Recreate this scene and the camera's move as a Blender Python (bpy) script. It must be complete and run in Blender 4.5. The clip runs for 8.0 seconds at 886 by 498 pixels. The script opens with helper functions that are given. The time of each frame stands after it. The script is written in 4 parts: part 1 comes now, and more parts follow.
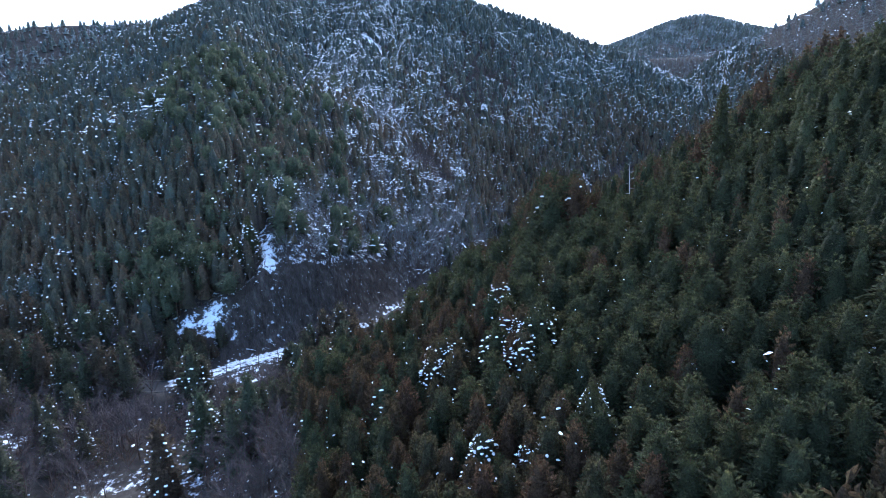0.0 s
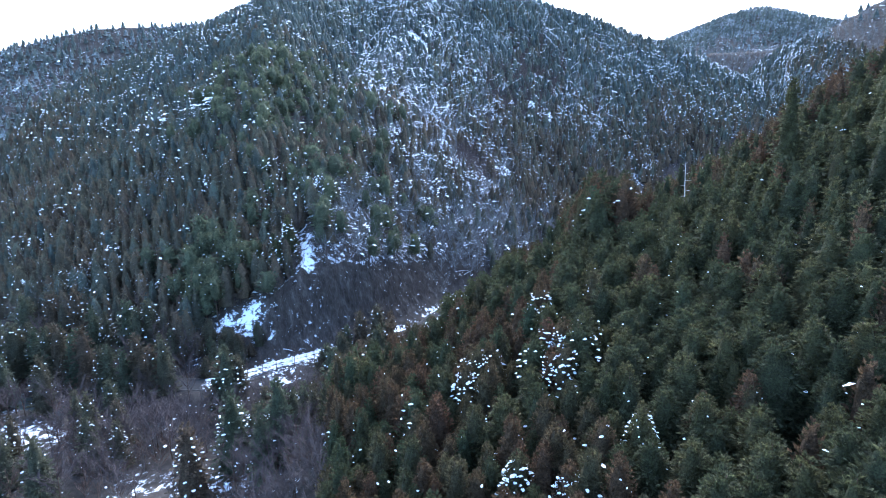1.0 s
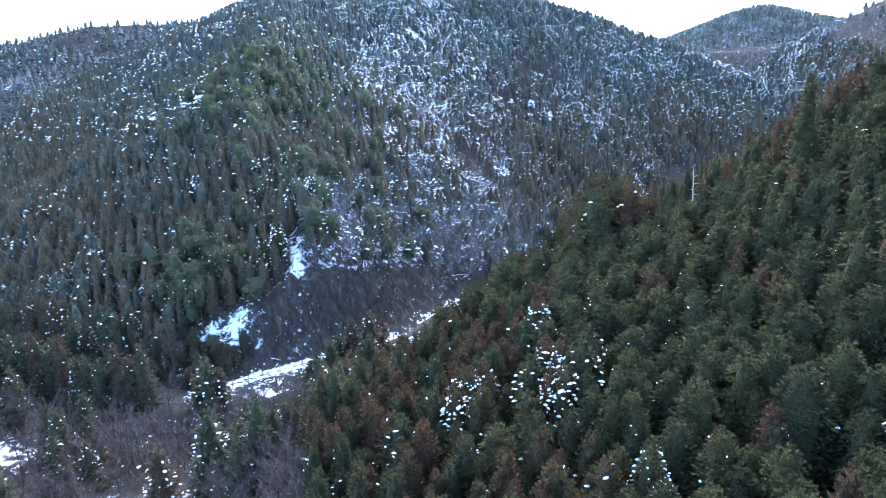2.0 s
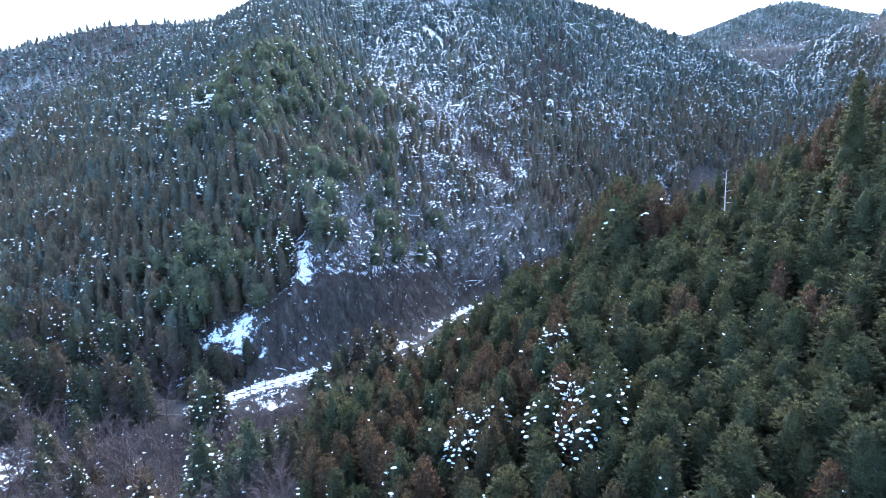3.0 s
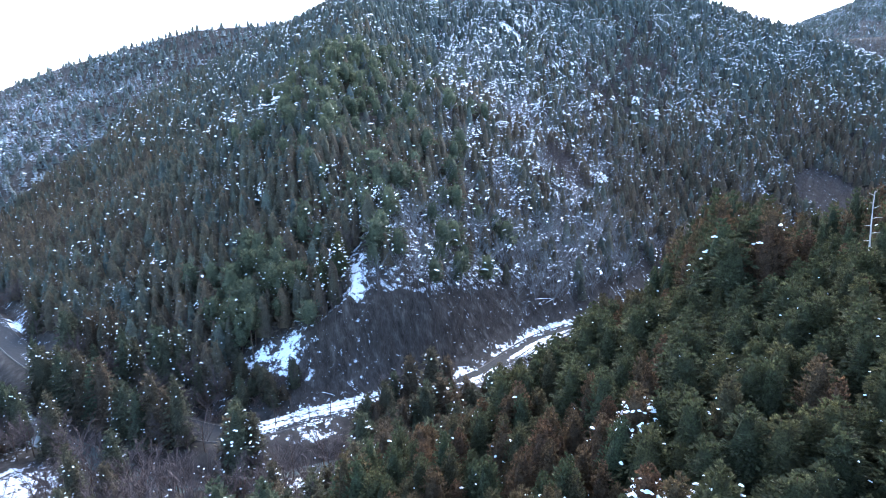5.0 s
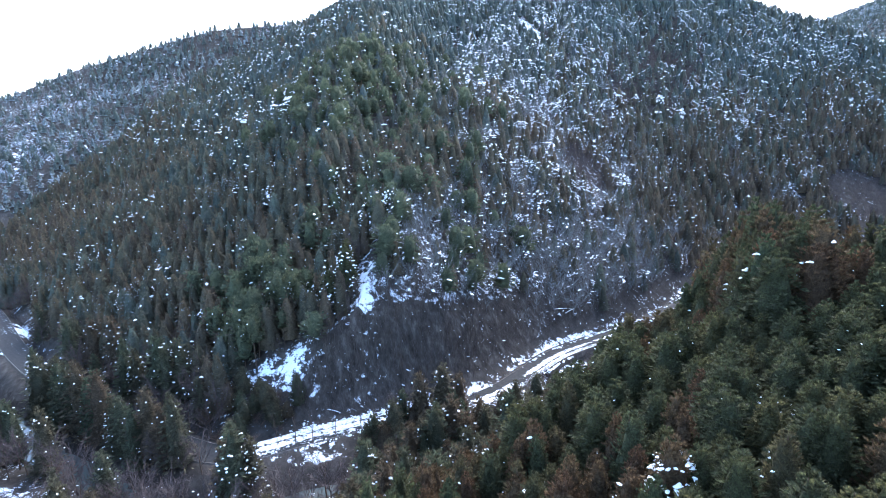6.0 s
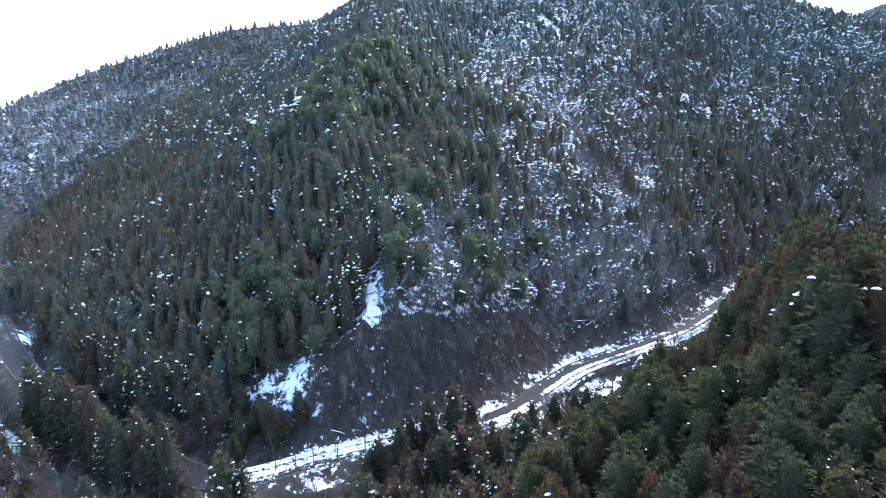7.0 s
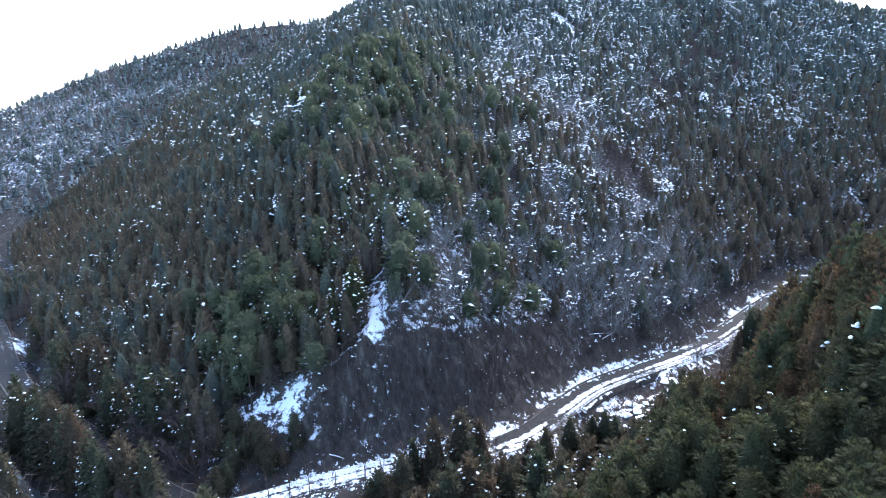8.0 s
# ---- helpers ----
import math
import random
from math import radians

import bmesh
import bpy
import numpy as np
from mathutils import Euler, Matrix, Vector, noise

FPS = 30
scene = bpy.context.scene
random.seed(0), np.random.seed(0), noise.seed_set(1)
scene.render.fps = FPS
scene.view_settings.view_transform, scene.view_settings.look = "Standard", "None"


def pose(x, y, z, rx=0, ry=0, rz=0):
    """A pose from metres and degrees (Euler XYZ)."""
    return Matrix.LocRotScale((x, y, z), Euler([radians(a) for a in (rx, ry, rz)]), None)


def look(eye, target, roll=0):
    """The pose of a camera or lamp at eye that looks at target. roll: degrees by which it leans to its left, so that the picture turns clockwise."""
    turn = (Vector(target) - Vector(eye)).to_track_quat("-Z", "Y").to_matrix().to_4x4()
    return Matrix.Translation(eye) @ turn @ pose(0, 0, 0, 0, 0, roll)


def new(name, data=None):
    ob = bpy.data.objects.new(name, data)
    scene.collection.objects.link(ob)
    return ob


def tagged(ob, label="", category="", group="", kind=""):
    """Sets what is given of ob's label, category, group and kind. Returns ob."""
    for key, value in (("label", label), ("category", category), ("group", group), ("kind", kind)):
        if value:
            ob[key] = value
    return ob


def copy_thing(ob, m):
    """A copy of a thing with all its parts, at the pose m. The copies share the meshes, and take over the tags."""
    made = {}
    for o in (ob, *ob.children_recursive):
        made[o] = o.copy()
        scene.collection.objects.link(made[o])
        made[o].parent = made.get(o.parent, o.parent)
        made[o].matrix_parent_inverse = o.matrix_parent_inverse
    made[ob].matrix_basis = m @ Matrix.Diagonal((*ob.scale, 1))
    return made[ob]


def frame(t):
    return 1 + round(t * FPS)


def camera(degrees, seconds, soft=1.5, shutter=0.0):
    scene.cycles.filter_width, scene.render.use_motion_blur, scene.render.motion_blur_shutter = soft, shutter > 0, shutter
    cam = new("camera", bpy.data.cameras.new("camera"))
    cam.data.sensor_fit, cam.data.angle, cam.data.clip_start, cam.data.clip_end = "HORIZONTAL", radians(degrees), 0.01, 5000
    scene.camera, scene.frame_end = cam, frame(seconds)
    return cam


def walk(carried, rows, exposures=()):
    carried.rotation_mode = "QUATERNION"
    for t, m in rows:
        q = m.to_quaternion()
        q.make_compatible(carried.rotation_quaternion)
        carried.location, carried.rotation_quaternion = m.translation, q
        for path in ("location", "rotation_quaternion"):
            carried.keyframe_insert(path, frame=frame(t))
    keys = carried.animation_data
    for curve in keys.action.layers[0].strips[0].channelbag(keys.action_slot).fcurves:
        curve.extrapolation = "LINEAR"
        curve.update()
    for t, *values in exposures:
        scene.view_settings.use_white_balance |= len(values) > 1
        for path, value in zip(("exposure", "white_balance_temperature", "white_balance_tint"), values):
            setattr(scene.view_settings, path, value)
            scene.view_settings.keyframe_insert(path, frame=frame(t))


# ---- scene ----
cam = camera(75.5, 8.0, soft=0.75)
PATH = [
    (0, (0.268, -3.068, 62.089), (0.329, -1.117, 61.656), -1.3),
    (0.5, (0.801, -0.651, 62.187), (0.76, 1.301, 61.752), -1.4),
    (1, (1.748, 2.376, 61.904), (1.65, 4.325, 61.469), -1.4),
    (1.5, (2.474, 5.74, 61.791), (2.375, 7.689, 61.354), -1.4),
    (2.8, (3.726, 15.457, 62.247), (3.605, 17.405, 61.806), -1.3),
    (3, (3.968, 16.881, 62.304), (3.807, 18.825, 61.863), -1.3),
    (3.5, (4.552, 21.003, 62.59), (4.245, 22.929, 62.15), -1.6),
    (4, (5.069, 25.235, 62.838), (4.699, 27.15, 62.398), -1.6),
    (4.5, (5.296, 29.422, 63.09), (4.9, 31.333, 62.65), -1.6),
    (6, (4.826, 41.94, 63.98), (4.339, 43.829, 63.538), -1.8),
    (6.5, (4.521, 46.468, 64.197), (4.002, 48.348, 63.754), -1.9),
    (7, (3.796, 51.011, 64.389), (3.25, 52.884, 63.946), -1.9),
    (7.5, (3.193, 55.284, 64.691), (2.624, 57.149, 64.248), -2.0),
    (8, (2.174, 59.813, 64.857), (1.59, 61.674, 64.413), -2.0),
]
walk(cam, [(t, look(eye, target, roll)) for t, eye, target, roll in PATH],
     [(0, 2.17, 5250, 9), (0.5, 2.55, 5250, 9), (1, 2.84, 5250, 9), (1.5, 3.02, 5300, 9), (3.5, 3.12, 5350, 9), (4.5, 2.96, 5450, 9), (6, 2.92, 5650, 9), (6.8, 2.80, 5720, 9), (8, 2.64, 5800, 10)])

# ---------------- light ----------------
world = bpy.data.worlds.new("sky")
scene.world = world
world.use_nodes = True
wn = world.node_tree.nodes
wl = world.node_tree.links
sky = wn.new("ShaderNodeTexSky")
sky.sky_type = "NISHITA"
sky.sun_disc = False
sky.sun_elevation = radians(38)
sky.sun_rotation = radians(8)
sky.altitude = 400
sky.air_density = 1.0
sky.dust_density = 3.0
sky.ozone_density = 1.0
wl.new(sky.outputs["Color"], wn["Background"].inputs["Color"])
wn["Background"].inputs["Strength"].default_value = 0.15

sun_data = bpy.data.lights.new("sun", "SUN")
sun_data.energy = 1.0
sun_data.angle = radians(60)
sun_data.color = (1.0, 0.95, 0.88)
sun = new("sun", sun_data)
sun.rotation_euler = Euler((radians(-52), 0, radians(-8)))

# ---------------- materials ----------------


def material(name, rough=0.8, spec=0.25):
    m = bpy.data.materials.new(name)
    m.use_nodes = True
    p = m.node_tree.nodes["Principled BSDF"]
    p.inputs["Roughness"].default_value = rough
    p.inputs["Specular IOR Level"].default_value = spec
    return m, m.node_tree.nodes, m.node_tree.links, p


def ramp(nodes, stops):
    r = nodes.new("ShaderNodeValToRGB")
    e = r.color_ramp.elements
    while len(e) < len(stops):
        e.new(0.5)
    for el, (pos, col) in zip(e, stops):
        el.position = pos
        el.color = (*col, 1)
    return r


def noise_node(nodes, links, scale, detail=3.0, rough=0.6, coords="Position"):
    g = nodes.new("ShaderNodeNewGeometry")
    t = nodes.new("ShaderNodeTexNoise")
    t.inputs["Scale"].default_value = scale
    t.inputs["Detail"].default_value = detail
    t.inputs["Roughness"].default_value = rough
    links.new(g.outputs["Position"], t.inputs["Vector"])
    return t


def mix_rgb(nodes, links, fac, a, b, mode="MIX"):
    m = nodes.new("ShaderNodeMix")
    m.data_type = "RGBA"
    m.blend_type = mode
    for sock, val in ((m.inputs[0], fac), (m.inputs[6], a), (m.inputs[7], b)):
        if hasattr(val, "is_linked"):
            links.new(val, sock)
        elif isinstance(val, tuple):
            sock.default_value = (*val, 1)
        else:
            sock.default_value = val
    return m.outputs[2]


def math_node(nodes, links, op, a, b=0.0, clamp=False):
    m = nodes.new("ShaderNodeMath")
    m.operation = op
    m.use_clamp = clamp
    for sock, val in ((m.inputs[0], a), (m.inputs[1], b)):
        if hasattr(val, "is_linked"):
            links.new(val, sock)
        else:
            sock.default_value = val
    return m.outputs[0]


def foliage(name, stops, per_tree, rough=0.75, rime_haze=0.0, grain=1.0):
    """Needles: tone by tree, then mottled from spray to spray; a share of the crown then takes pale flecks, both snow
    dusting and painted haze.
    """
    m, n, l, p = material(name, rough, 0.2)
    if per_tree:
        tone = n.new("ShaderNodeObjectInfo").outputs["Random"]
    else:
        a = n.new("ShaderNodeAttribute")
        a.attribute_name = "tone"
        tone = a.outputs["Fac"]
    r = ramp(n, stops)
    l.new(tone, r.inputs[0])
    isl = n.new("ShaderNodeNewGeometry").outputs["Random Per Island"]
    lo, hi = 1 - 0.34 * grain, 1 + 0.36 * grain
    f = ramp(n, [(0.0, (lo, lo, lo)), (0.6, (0.97, 0.97, 0.97)), (1.0, (hi, 0.985 * hi, 0.93 * hi))])
    l.new(isl, f.inputs[0])
    c = mix_rgb(n, l, 1.0, r.outputs[0], f.outputs[0], "MULTIPLY")
    t = noise_node(n, l, 0.9, 2.0)
    f2 = ramp(n, [(0.3, (0.80, 0.80, 0.80)), (0.7, (1.2, 1.2, 1.2))])
    l.new(t.outputs["Fac"], f2.inputs[0])
    c = mix_rgb(n, l, 1.0, c, f2.outputs[0], "MULTIPLY")
    t5 = noise_node(n, l, 5.0, 3.0, 0.7)
    lo, hi = 1 - 0.42 * grain, 1 + 0.42 * grain
    f3 = ramp(n, [(0.36, (lo, lo, lo)), (0.5, (0.97, 0.97, 0.97)), (0.66, (hi, 0.98 * hi, 0.93 * hi))])
    l.new(t5.outputs["Fac"], f3.inputs[0])
    c = mix_rgb(n, l, 1.0, c, f3.outputs[0], "MULTIPLY")
    # Pale blue-white flecks: snow lying on the needles, and haze painted in with it.
    if rime_haze:
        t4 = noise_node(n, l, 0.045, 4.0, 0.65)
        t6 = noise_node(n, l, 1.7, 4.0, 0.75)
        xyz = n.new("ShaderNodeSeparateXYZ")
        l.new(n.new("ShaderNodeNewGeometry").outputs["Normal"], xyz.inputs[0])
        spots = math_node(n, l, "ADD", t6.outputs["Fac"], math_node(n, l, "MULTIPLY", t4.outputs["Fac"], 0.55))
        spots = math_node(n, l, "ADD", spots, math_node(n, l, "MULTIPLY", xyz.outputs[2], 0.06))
        spots = math_node(n, l, "MULTIPLY", math_node(n, l, "SUBTRACT", spots, 1.10 - rime_haze), 9.0, True)
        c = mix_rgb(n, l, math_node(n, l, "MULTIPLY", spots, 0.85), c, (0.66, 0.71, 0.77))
    l.new(c, p.inputs["Base Color"])
    tr = n.new("ShaderNodeBsdfTranslucent")
    l.new(c, tr.inputs["Color"])
    b = n.new("ShaderNodeBump")
    b.inputs["Strength"].default_value = 0.9
    b.inputs["Distance"].default_value = 0.5
    l.new(noise_node(n, l, 2.2, 4.0, 0.75).outputs["Fac"], b.inputs["Height"])
    l.new(b.outputs[0], p.inputs["Normal"])
    l.new(b.outputs[0], tr.inputs["Normal"])
    mx = n.new("ShaderNodeMixShader")
    mx.inputs[0].default_value = 0.42
    l.new(p.outputs[0], mx.inputs[1])
    l.new(tr.outputs[0], mx.inputs[2])
    l.new(mx.outputs[0], n["Material Output"].inputs["Surface"])
    return m


CEDAR = [(0.0, (0.104, 0.064, 0.038)), (0.3, (0.098, 0.068, 0.039)), (0.5, (0.090, 0.074, 0.040)), (0.75, (0.072, 0.073, 0.038)), (1.0, (0.060, 0.074, 0.039))]
# Hill needles: brown low down, then pale blue-green with the haze painted in.
CEDAR_HILL_HAZE = [(0.0, (0.124, 0.098, 0.068)), (0.3, (0.114, 0.107, 0.074)), (0.6, (0.104, 0.118, 0.096)), (1.0, (0.099, 0.125, 0.118))]
CYPRESS = [(0.0, (0.060, 0.066, 0.034)), (0.6, (0.068, 0.074, 0.036)), (1.0, (0.092, 0.088, 0.040))]
PINE = [(0.0, (0.088, 0.104, 0.066)), (1.0, (0.110, 0.122, 0.070))]
VALLEY = [(0.0, (0.100, 0.074, 0.050)), (0.4, (0.090, 0.082, 0.053)), (1.0, (0.076, 0.090, 0.056))]
mat_cedar = foliage("cedar_needles", CEDAR, True)
# Hill and far needles get paler flecks, which also stand in for distance haze.
mat_cedar_hill = foliage("cedar_needles_hill", CEDAR_HILL_HAZE, False, rime_haze=0.16, grain=0.8)
mat_cedar_far = foliage("cedar_needles_far", CEDAR_HILL_HAZE, False, rime_haze=0.27, grain=0.6)
mat_cedar_spur = foliage("cedar_needles_spur", CEDAR, False)
mat_cedar_valley = foliage("cedar_needles_valley", VALLEY, True)
mat_cypress = foliage("cypress_needles", CYPRESS, True)
mat_cypress_far = foliage("cypress_needles_far", CYPRESS, False)
mat_pine = foliage("pine_needles", PINE, True)
mat_pine_far = foliage("pine_needles_far", PINE, False, grain=0.8)



def bark(name, dark, light, scale=6.0):
    m, n, l, p = material(name, 0.9, 0.15)
    t = noise_node(n, l, scale, 4.0)
    r = ramp(n, [(0.3, dark), (0.7, light)])
    l.new(t.outputs["Fac"], r.inputs[0])
    l.new(r.outputs[0], p.inputs["Base Color"])
    b = n.new("ShaderNodeBump")
    b.inputs["Strength"].default_value = 0.5
    l.new(t.outputs["Fac"], b.inputs["Height"])
    l.new(b.outputs[0], p.inputs["Normal"])
    return m


mat_bark = bark("cedar_bark", (0.05, 0.035, 0.025), (0.13, 0.09, 0.065))
mat_twig = bark("bare_twigs", (0.062, 0.048, 0.044), (0.125, 0.098, 0.090), 2.0)
mat_dark_twig = bark("dark_twigs", (0.046, 0.036, 0.031), (0.115, 0.094, 0.084), 0.5)
mat_shrub = bark("shrub_twigs", (0.074, 0.048, 0.037), (0.145, 0.096, 0.073), 1.0)
mat_frost = bark("frosted_twigs", (0.11, 0.105, 0.098), (0.26, 0.265, 0.265), 0.5)
mat_dead = bark("dead_wood", (0.30, 0.27, 0.24), (0.50, 0.47, 0.43), 3.0)
mat_rock = bark("rock", (0.07, 0.06, 0.052), (0.20, 0.18, 0.16), 1.2)
mat_concrete = bark("stained_concrete", (0.030, 0.025, 0.021), (0.105, 0.092, 0.080), 0.9)
mat_steel = bark("galvanised_steel", (0.16, 0.15, 0.14), (0.34, 0.34, 0.34), 2.0)


def snow_material():
    m, n, l, p = material("snow", 0.6, 0.3)
    t = noise_node(n, l, 3.0, 3.0)
    r = ramp(n, [(0.3, (0.84, 0.87, 0.90)), (0.7, (0.92, 0.93, 0.95))])
    l.new(t.outputs["Fac"], r.inputs[0])
    l.new(r.outputs[0], p.inputs["Base Color"])
    b = n.new("ShaderNodeBump")
    b.inputs["Strength"].default_value = 0.4
    l.new(t.outputs["Fac"], b.inputs["Height"])
    l.new(b.outputs[0], p.inputs["Normal"])
    return m


mat_snow = snow_material()


def ground_material():
    """Leaf litter, earth and rock under broken snow; the attribute snow says how much lies there."""
    m, n, l, p = material("forest_floor", 1.0, 0.02)
    t = noise_node(n, l, 0.35, 6.0, 0.7)
    r = ramp(n, [(0.3, (0.030, 0.027, 0.024)), (0.5, (0.052, 0.045, 0.039)), (0.72, (0.092, 0.080, 0.069))])
    l.new(t.outputs["Fac"], r.inputs[0])
    geo = n.new("ShaderNodeNewGeometry")
    nor = n.new("ShaderNodeSeparateXYZ")
    l.new(geo.outputs["True Normal"], nor.inputs[0])
    steep = math_node(n, l, "MULTIPLY", math_node(n, l, "SUBTRACT", 0.74, nor.outputs[2]), 7.0, True)
    stretch = n.new("ShaderNodeMapping")
    stretch.inputs["Scale"].default_value = (1.0, 1.0, 0.22)
    l.new(geo.outputs["Position"], stretch.inputs["Vector"])
    tr = n.new("ShaderNodeTexNoise")
    tr.inputs["Scale"].default_value = 0.6
    tr.inputs["Detail"].default_value = 8.0
    tr.inputs["Roughness"].default_value = 0.7
    l.new(stretch.outputs[0], tr.inputs["Vector"])
    rock = ramp(n, [(0.34, (0.026, 0.022, 0.019)), (0.52, (0.058, 0.049, 0.042)), (0.68, (0.125, 0.11, 0.097))])
    l.new(tr.outputs["Fac"], rock.inputs[0])
    soil = mix_rgb(n, l, steep, r.outputs[0], rock.outputs[0])
    a = n.new("ShaderNodeAttribute")
    a.attribute_name = "snow"
    t2 = noise_node(n, l, 0.55, 8.0, 0.72)
    s = math_node(n, l, "ADD", a.outputs["Fac"], t2.outputs["Fac"])
    s = math_node(n, l, "SUBTRACT", s, 1.0)
    s = math_node(n, l, "MULTIPLY", s, 14.0, True)
    t3 = noise_node(n, l, 2.5, 3.0)
    r3 = ramp(n, [(0.3, (0.70, 0.74, 0.80)), (0.7, (0.86, 0.88, 0.92))])
    l.new(t3.outputs["Fac"], r3.inputs[0])
    c = mix_rgb(n, l, s, soil, r3.outputs[0])
    l.new(c, p.inputs["Base Color"])
    b = n.new("ShaderNodeBump")
    b.inputs["Strength"].default_value = 0.8
    b.inputs["Distance"].default_value = 0.3
    l.new(t2.outputs["Fac"], b.inputs["Height"])
    l.new(b.outputs[0], p.inputs["Normal"])
    return m


mat_ground = ground_material()


def road_material():
    """Asphalt with packed snow between the bare wheel tracks; the attribute across runs from -1 to 1 over the width."""
    m, n, l, p = material("snowy_asphalt", 0.85, 0.12)
    t = noise_node(n, l, 1.2, 6.0, 0.65)
    r = ramp(n, [(0.3, (0.018, 0.018, 0.018)), (0.7, (0.040, 0.038, 0.037))])
    l.new(t.outputs["Fac"], r.inputs[0])
    a = n.new("ShaderNodeAttribute")
    a.attribute_name = "snow"
    t2 = noise_node(n, l, 0.9, 7.0, 0.7)
    s = math_node(n, l, "ADD", a.outputs["Fac"], math_node(n, l, "MULTIPLY", t2.outputs["Fac"], 0.60))
    s = math_node(n, l, "SUBTRACT", s, 0.80)
    s = math_node(n, l, "MULTIPLY", s, 16.0, True)
    t3r = ramp(n, [(0.35, (0.46, 0.49, 0.54)), (0.65, (0.74, 0.77, 0.82))])
    l.new(noise_node(n, l, 0.8, 5.0, 0.7).outputs["Fac"], t3r.inputs[0])
    c = mix_rgb(n, l, s, r.outputs[0], t3r.outputs[0])
    l.new(c, p.inputs["Base Color"])
    return m


mat_road = road_material()


def water_material():
    m, n, l, p = material("river_water", 0.22, 0.5)
    p.inputs["Base Color"].default_value = (0.085, 0.097, 0.088, 1)
    t = noise_node(n, l, 1.5, 4.0)
    b = n.new("ShaderNodeBump")
    b.inputs["Strength"].default_value = 0.25
    l.new(t.outputs["Fac"], b.inputs["Height"])
    l.new(b.outputs[0], p.inputs["Normal"])
    return m


mat_water = water_material()

# ---------------- the lie of the land ----------------
ROAD = [(-320, 250), (-250, 218), (-205, 194), (-165, 169), (-135, 153.5), (-110, 145), (-90, 137.5), (-75, 131.5), (-62, 131), (-49, 141.5), (-38.5, 149.5), (-27, 156), (-20.5, 161), (-14.5, 168),
        (-8.5, 180), (-2, 192.5), (8.3, 204.5), (18.8, 216), (27.5, 227), (36, 241), (54.5, 274), (75, 305), (112, 332), (170, 362), (260, 400)]
RIVER = [(300, 398), (200, 352), (135, 316), (94, 282), (70, 252), (50, 228), (34, 208), (24, 192), (14, 178), (5, 166), (-4, 156),
         (-16, 147), (-31, 137), (-52, 125), (-72, 119.5), (-90, 124.5), (-107, 129), (-122, 134.5), (-136, 142.5), (-152, 152), (-178, 163), (-240, 184), (-340, 222), (-520, 310)]
FOOT = [(-560, 390), (-420, 330), (-330, 285), (-225, 218), (-172, 182), (-143, 166), (-115, 153), (-97, 149), (-80, 142.5), (-67, 137), (-58, 141.5), (-50, 147.5), (-42.5, 154), (-31, 162),
        (-22, 170), (-14, 184), (-7.5, 196), (3, 208.5), (13, 220.5), (22, 231.5), (30, 245), (48, 278), (68, 311), (105, 340), (160, 371),
        (240, 411), (340, 452), (460, 500)]

rng = np.random.default_rng(7)
LATTICE = rng.random((256, 256))


def smooth(a, b, x):
    t = np.clip((x - a) / (b - a), 0, 1)
    return t * t * (3 - 2 * t)


def value_noise(x, y):
    xi, yi = np.floor(x).astype(int), np.floor(y).astype(int)
    fx, fy = x - xi, y - yi
    fx, fy = fx * fx * (3 - 2 * fx), fy * fy * (3 - 2 * fy)
    g = lambda i, j: LATTICE[(xi + i) % 256, (yi + j) % 256]
    return (g(0, 0) * (1 - fx) + g(1, 0) * fx) * (1 - fy) + (g(0, 1) * (1 - fx) + g(1, 1) * fx) * fy


def fbm(x, y, size, octaves=4):
    total, amp = 0, 0.5
    for k in range(octaves):
        total = total + amp * (value_noise(x / size + 17.3 * k, y / size + 9.1 * k) - 0.5)
        size, amp = size / 2, amp / 2
    return total


def curve_points(pts, step=3.0):
    """A smooth line through the given corners."""
    p = np.array([pts[0], *pts, pts[-1]], float)
    out = []
    for k in range(1, len(p) - 2):
        a, b, c, d = p[k - 1], p[k], p[k + 1], p[k + 2]
        n = max(2, int(np.hypot(*(c - b)) / step))
        for t in np.arange(n) / n:
            out.append(0.5 * (2 * b + (c - a) * t + (2 * a - 5 * b + 4 * c - d) * t * t + (3 * b - a - 3 * c + d) * t ** 3))
    return np.array(out + [p[-1]])


def offset_points(line, off):
    """The same line, moved sideways; positive to its left."""
    tang = np.gradient(line, axis=0)
    tang /= np.linalg.norm(tang, axis=1)[:, None]
    return line + np.stack([-tang[:, 1], tang[:, 0]], -1) * off


def line_distance(x, y, pts):
    """Distance to a line of corners, positive on its left."""
    best = np.full(x.shape, 1e9)
    side = np.ones(x.shape)
    for (ax, ay), (bx, by) in zip(pts[:-1], pts[1:]):
        dx, dy = bx - ax, by - ay
        t = np.clip(((x - ax) * dx + (y - ay) * dy) / (dx * dx + dy * dy), 0, 1)
        d = np.hypot(x - ax - t * dx, y - ay - t * dy)
        s = np.sign(dx * (y - ay) - dy * (x - ax))
        near = d < best - 1e-6
        best = np.where(near, d, best)
        side = np.where(near, s, side)
    return best * np.where(side == 0, 1, side)


def soft_max(a, b, k):
    h = np.clip(0.5 + 0.5 * (a - b) / k, 0, 1)
    return b + (a - b) * h + k * h * (1 - h)


def soft_min(a, b, k):
    return -soft_max(-a, -b, k)


ROAD_LINE = curve_points(ROAD, 2.0)
RIVER_LINE = curve_points(RIVER, 4.0)
FOOT_LINE = curve_points(FOOT, 6.0)


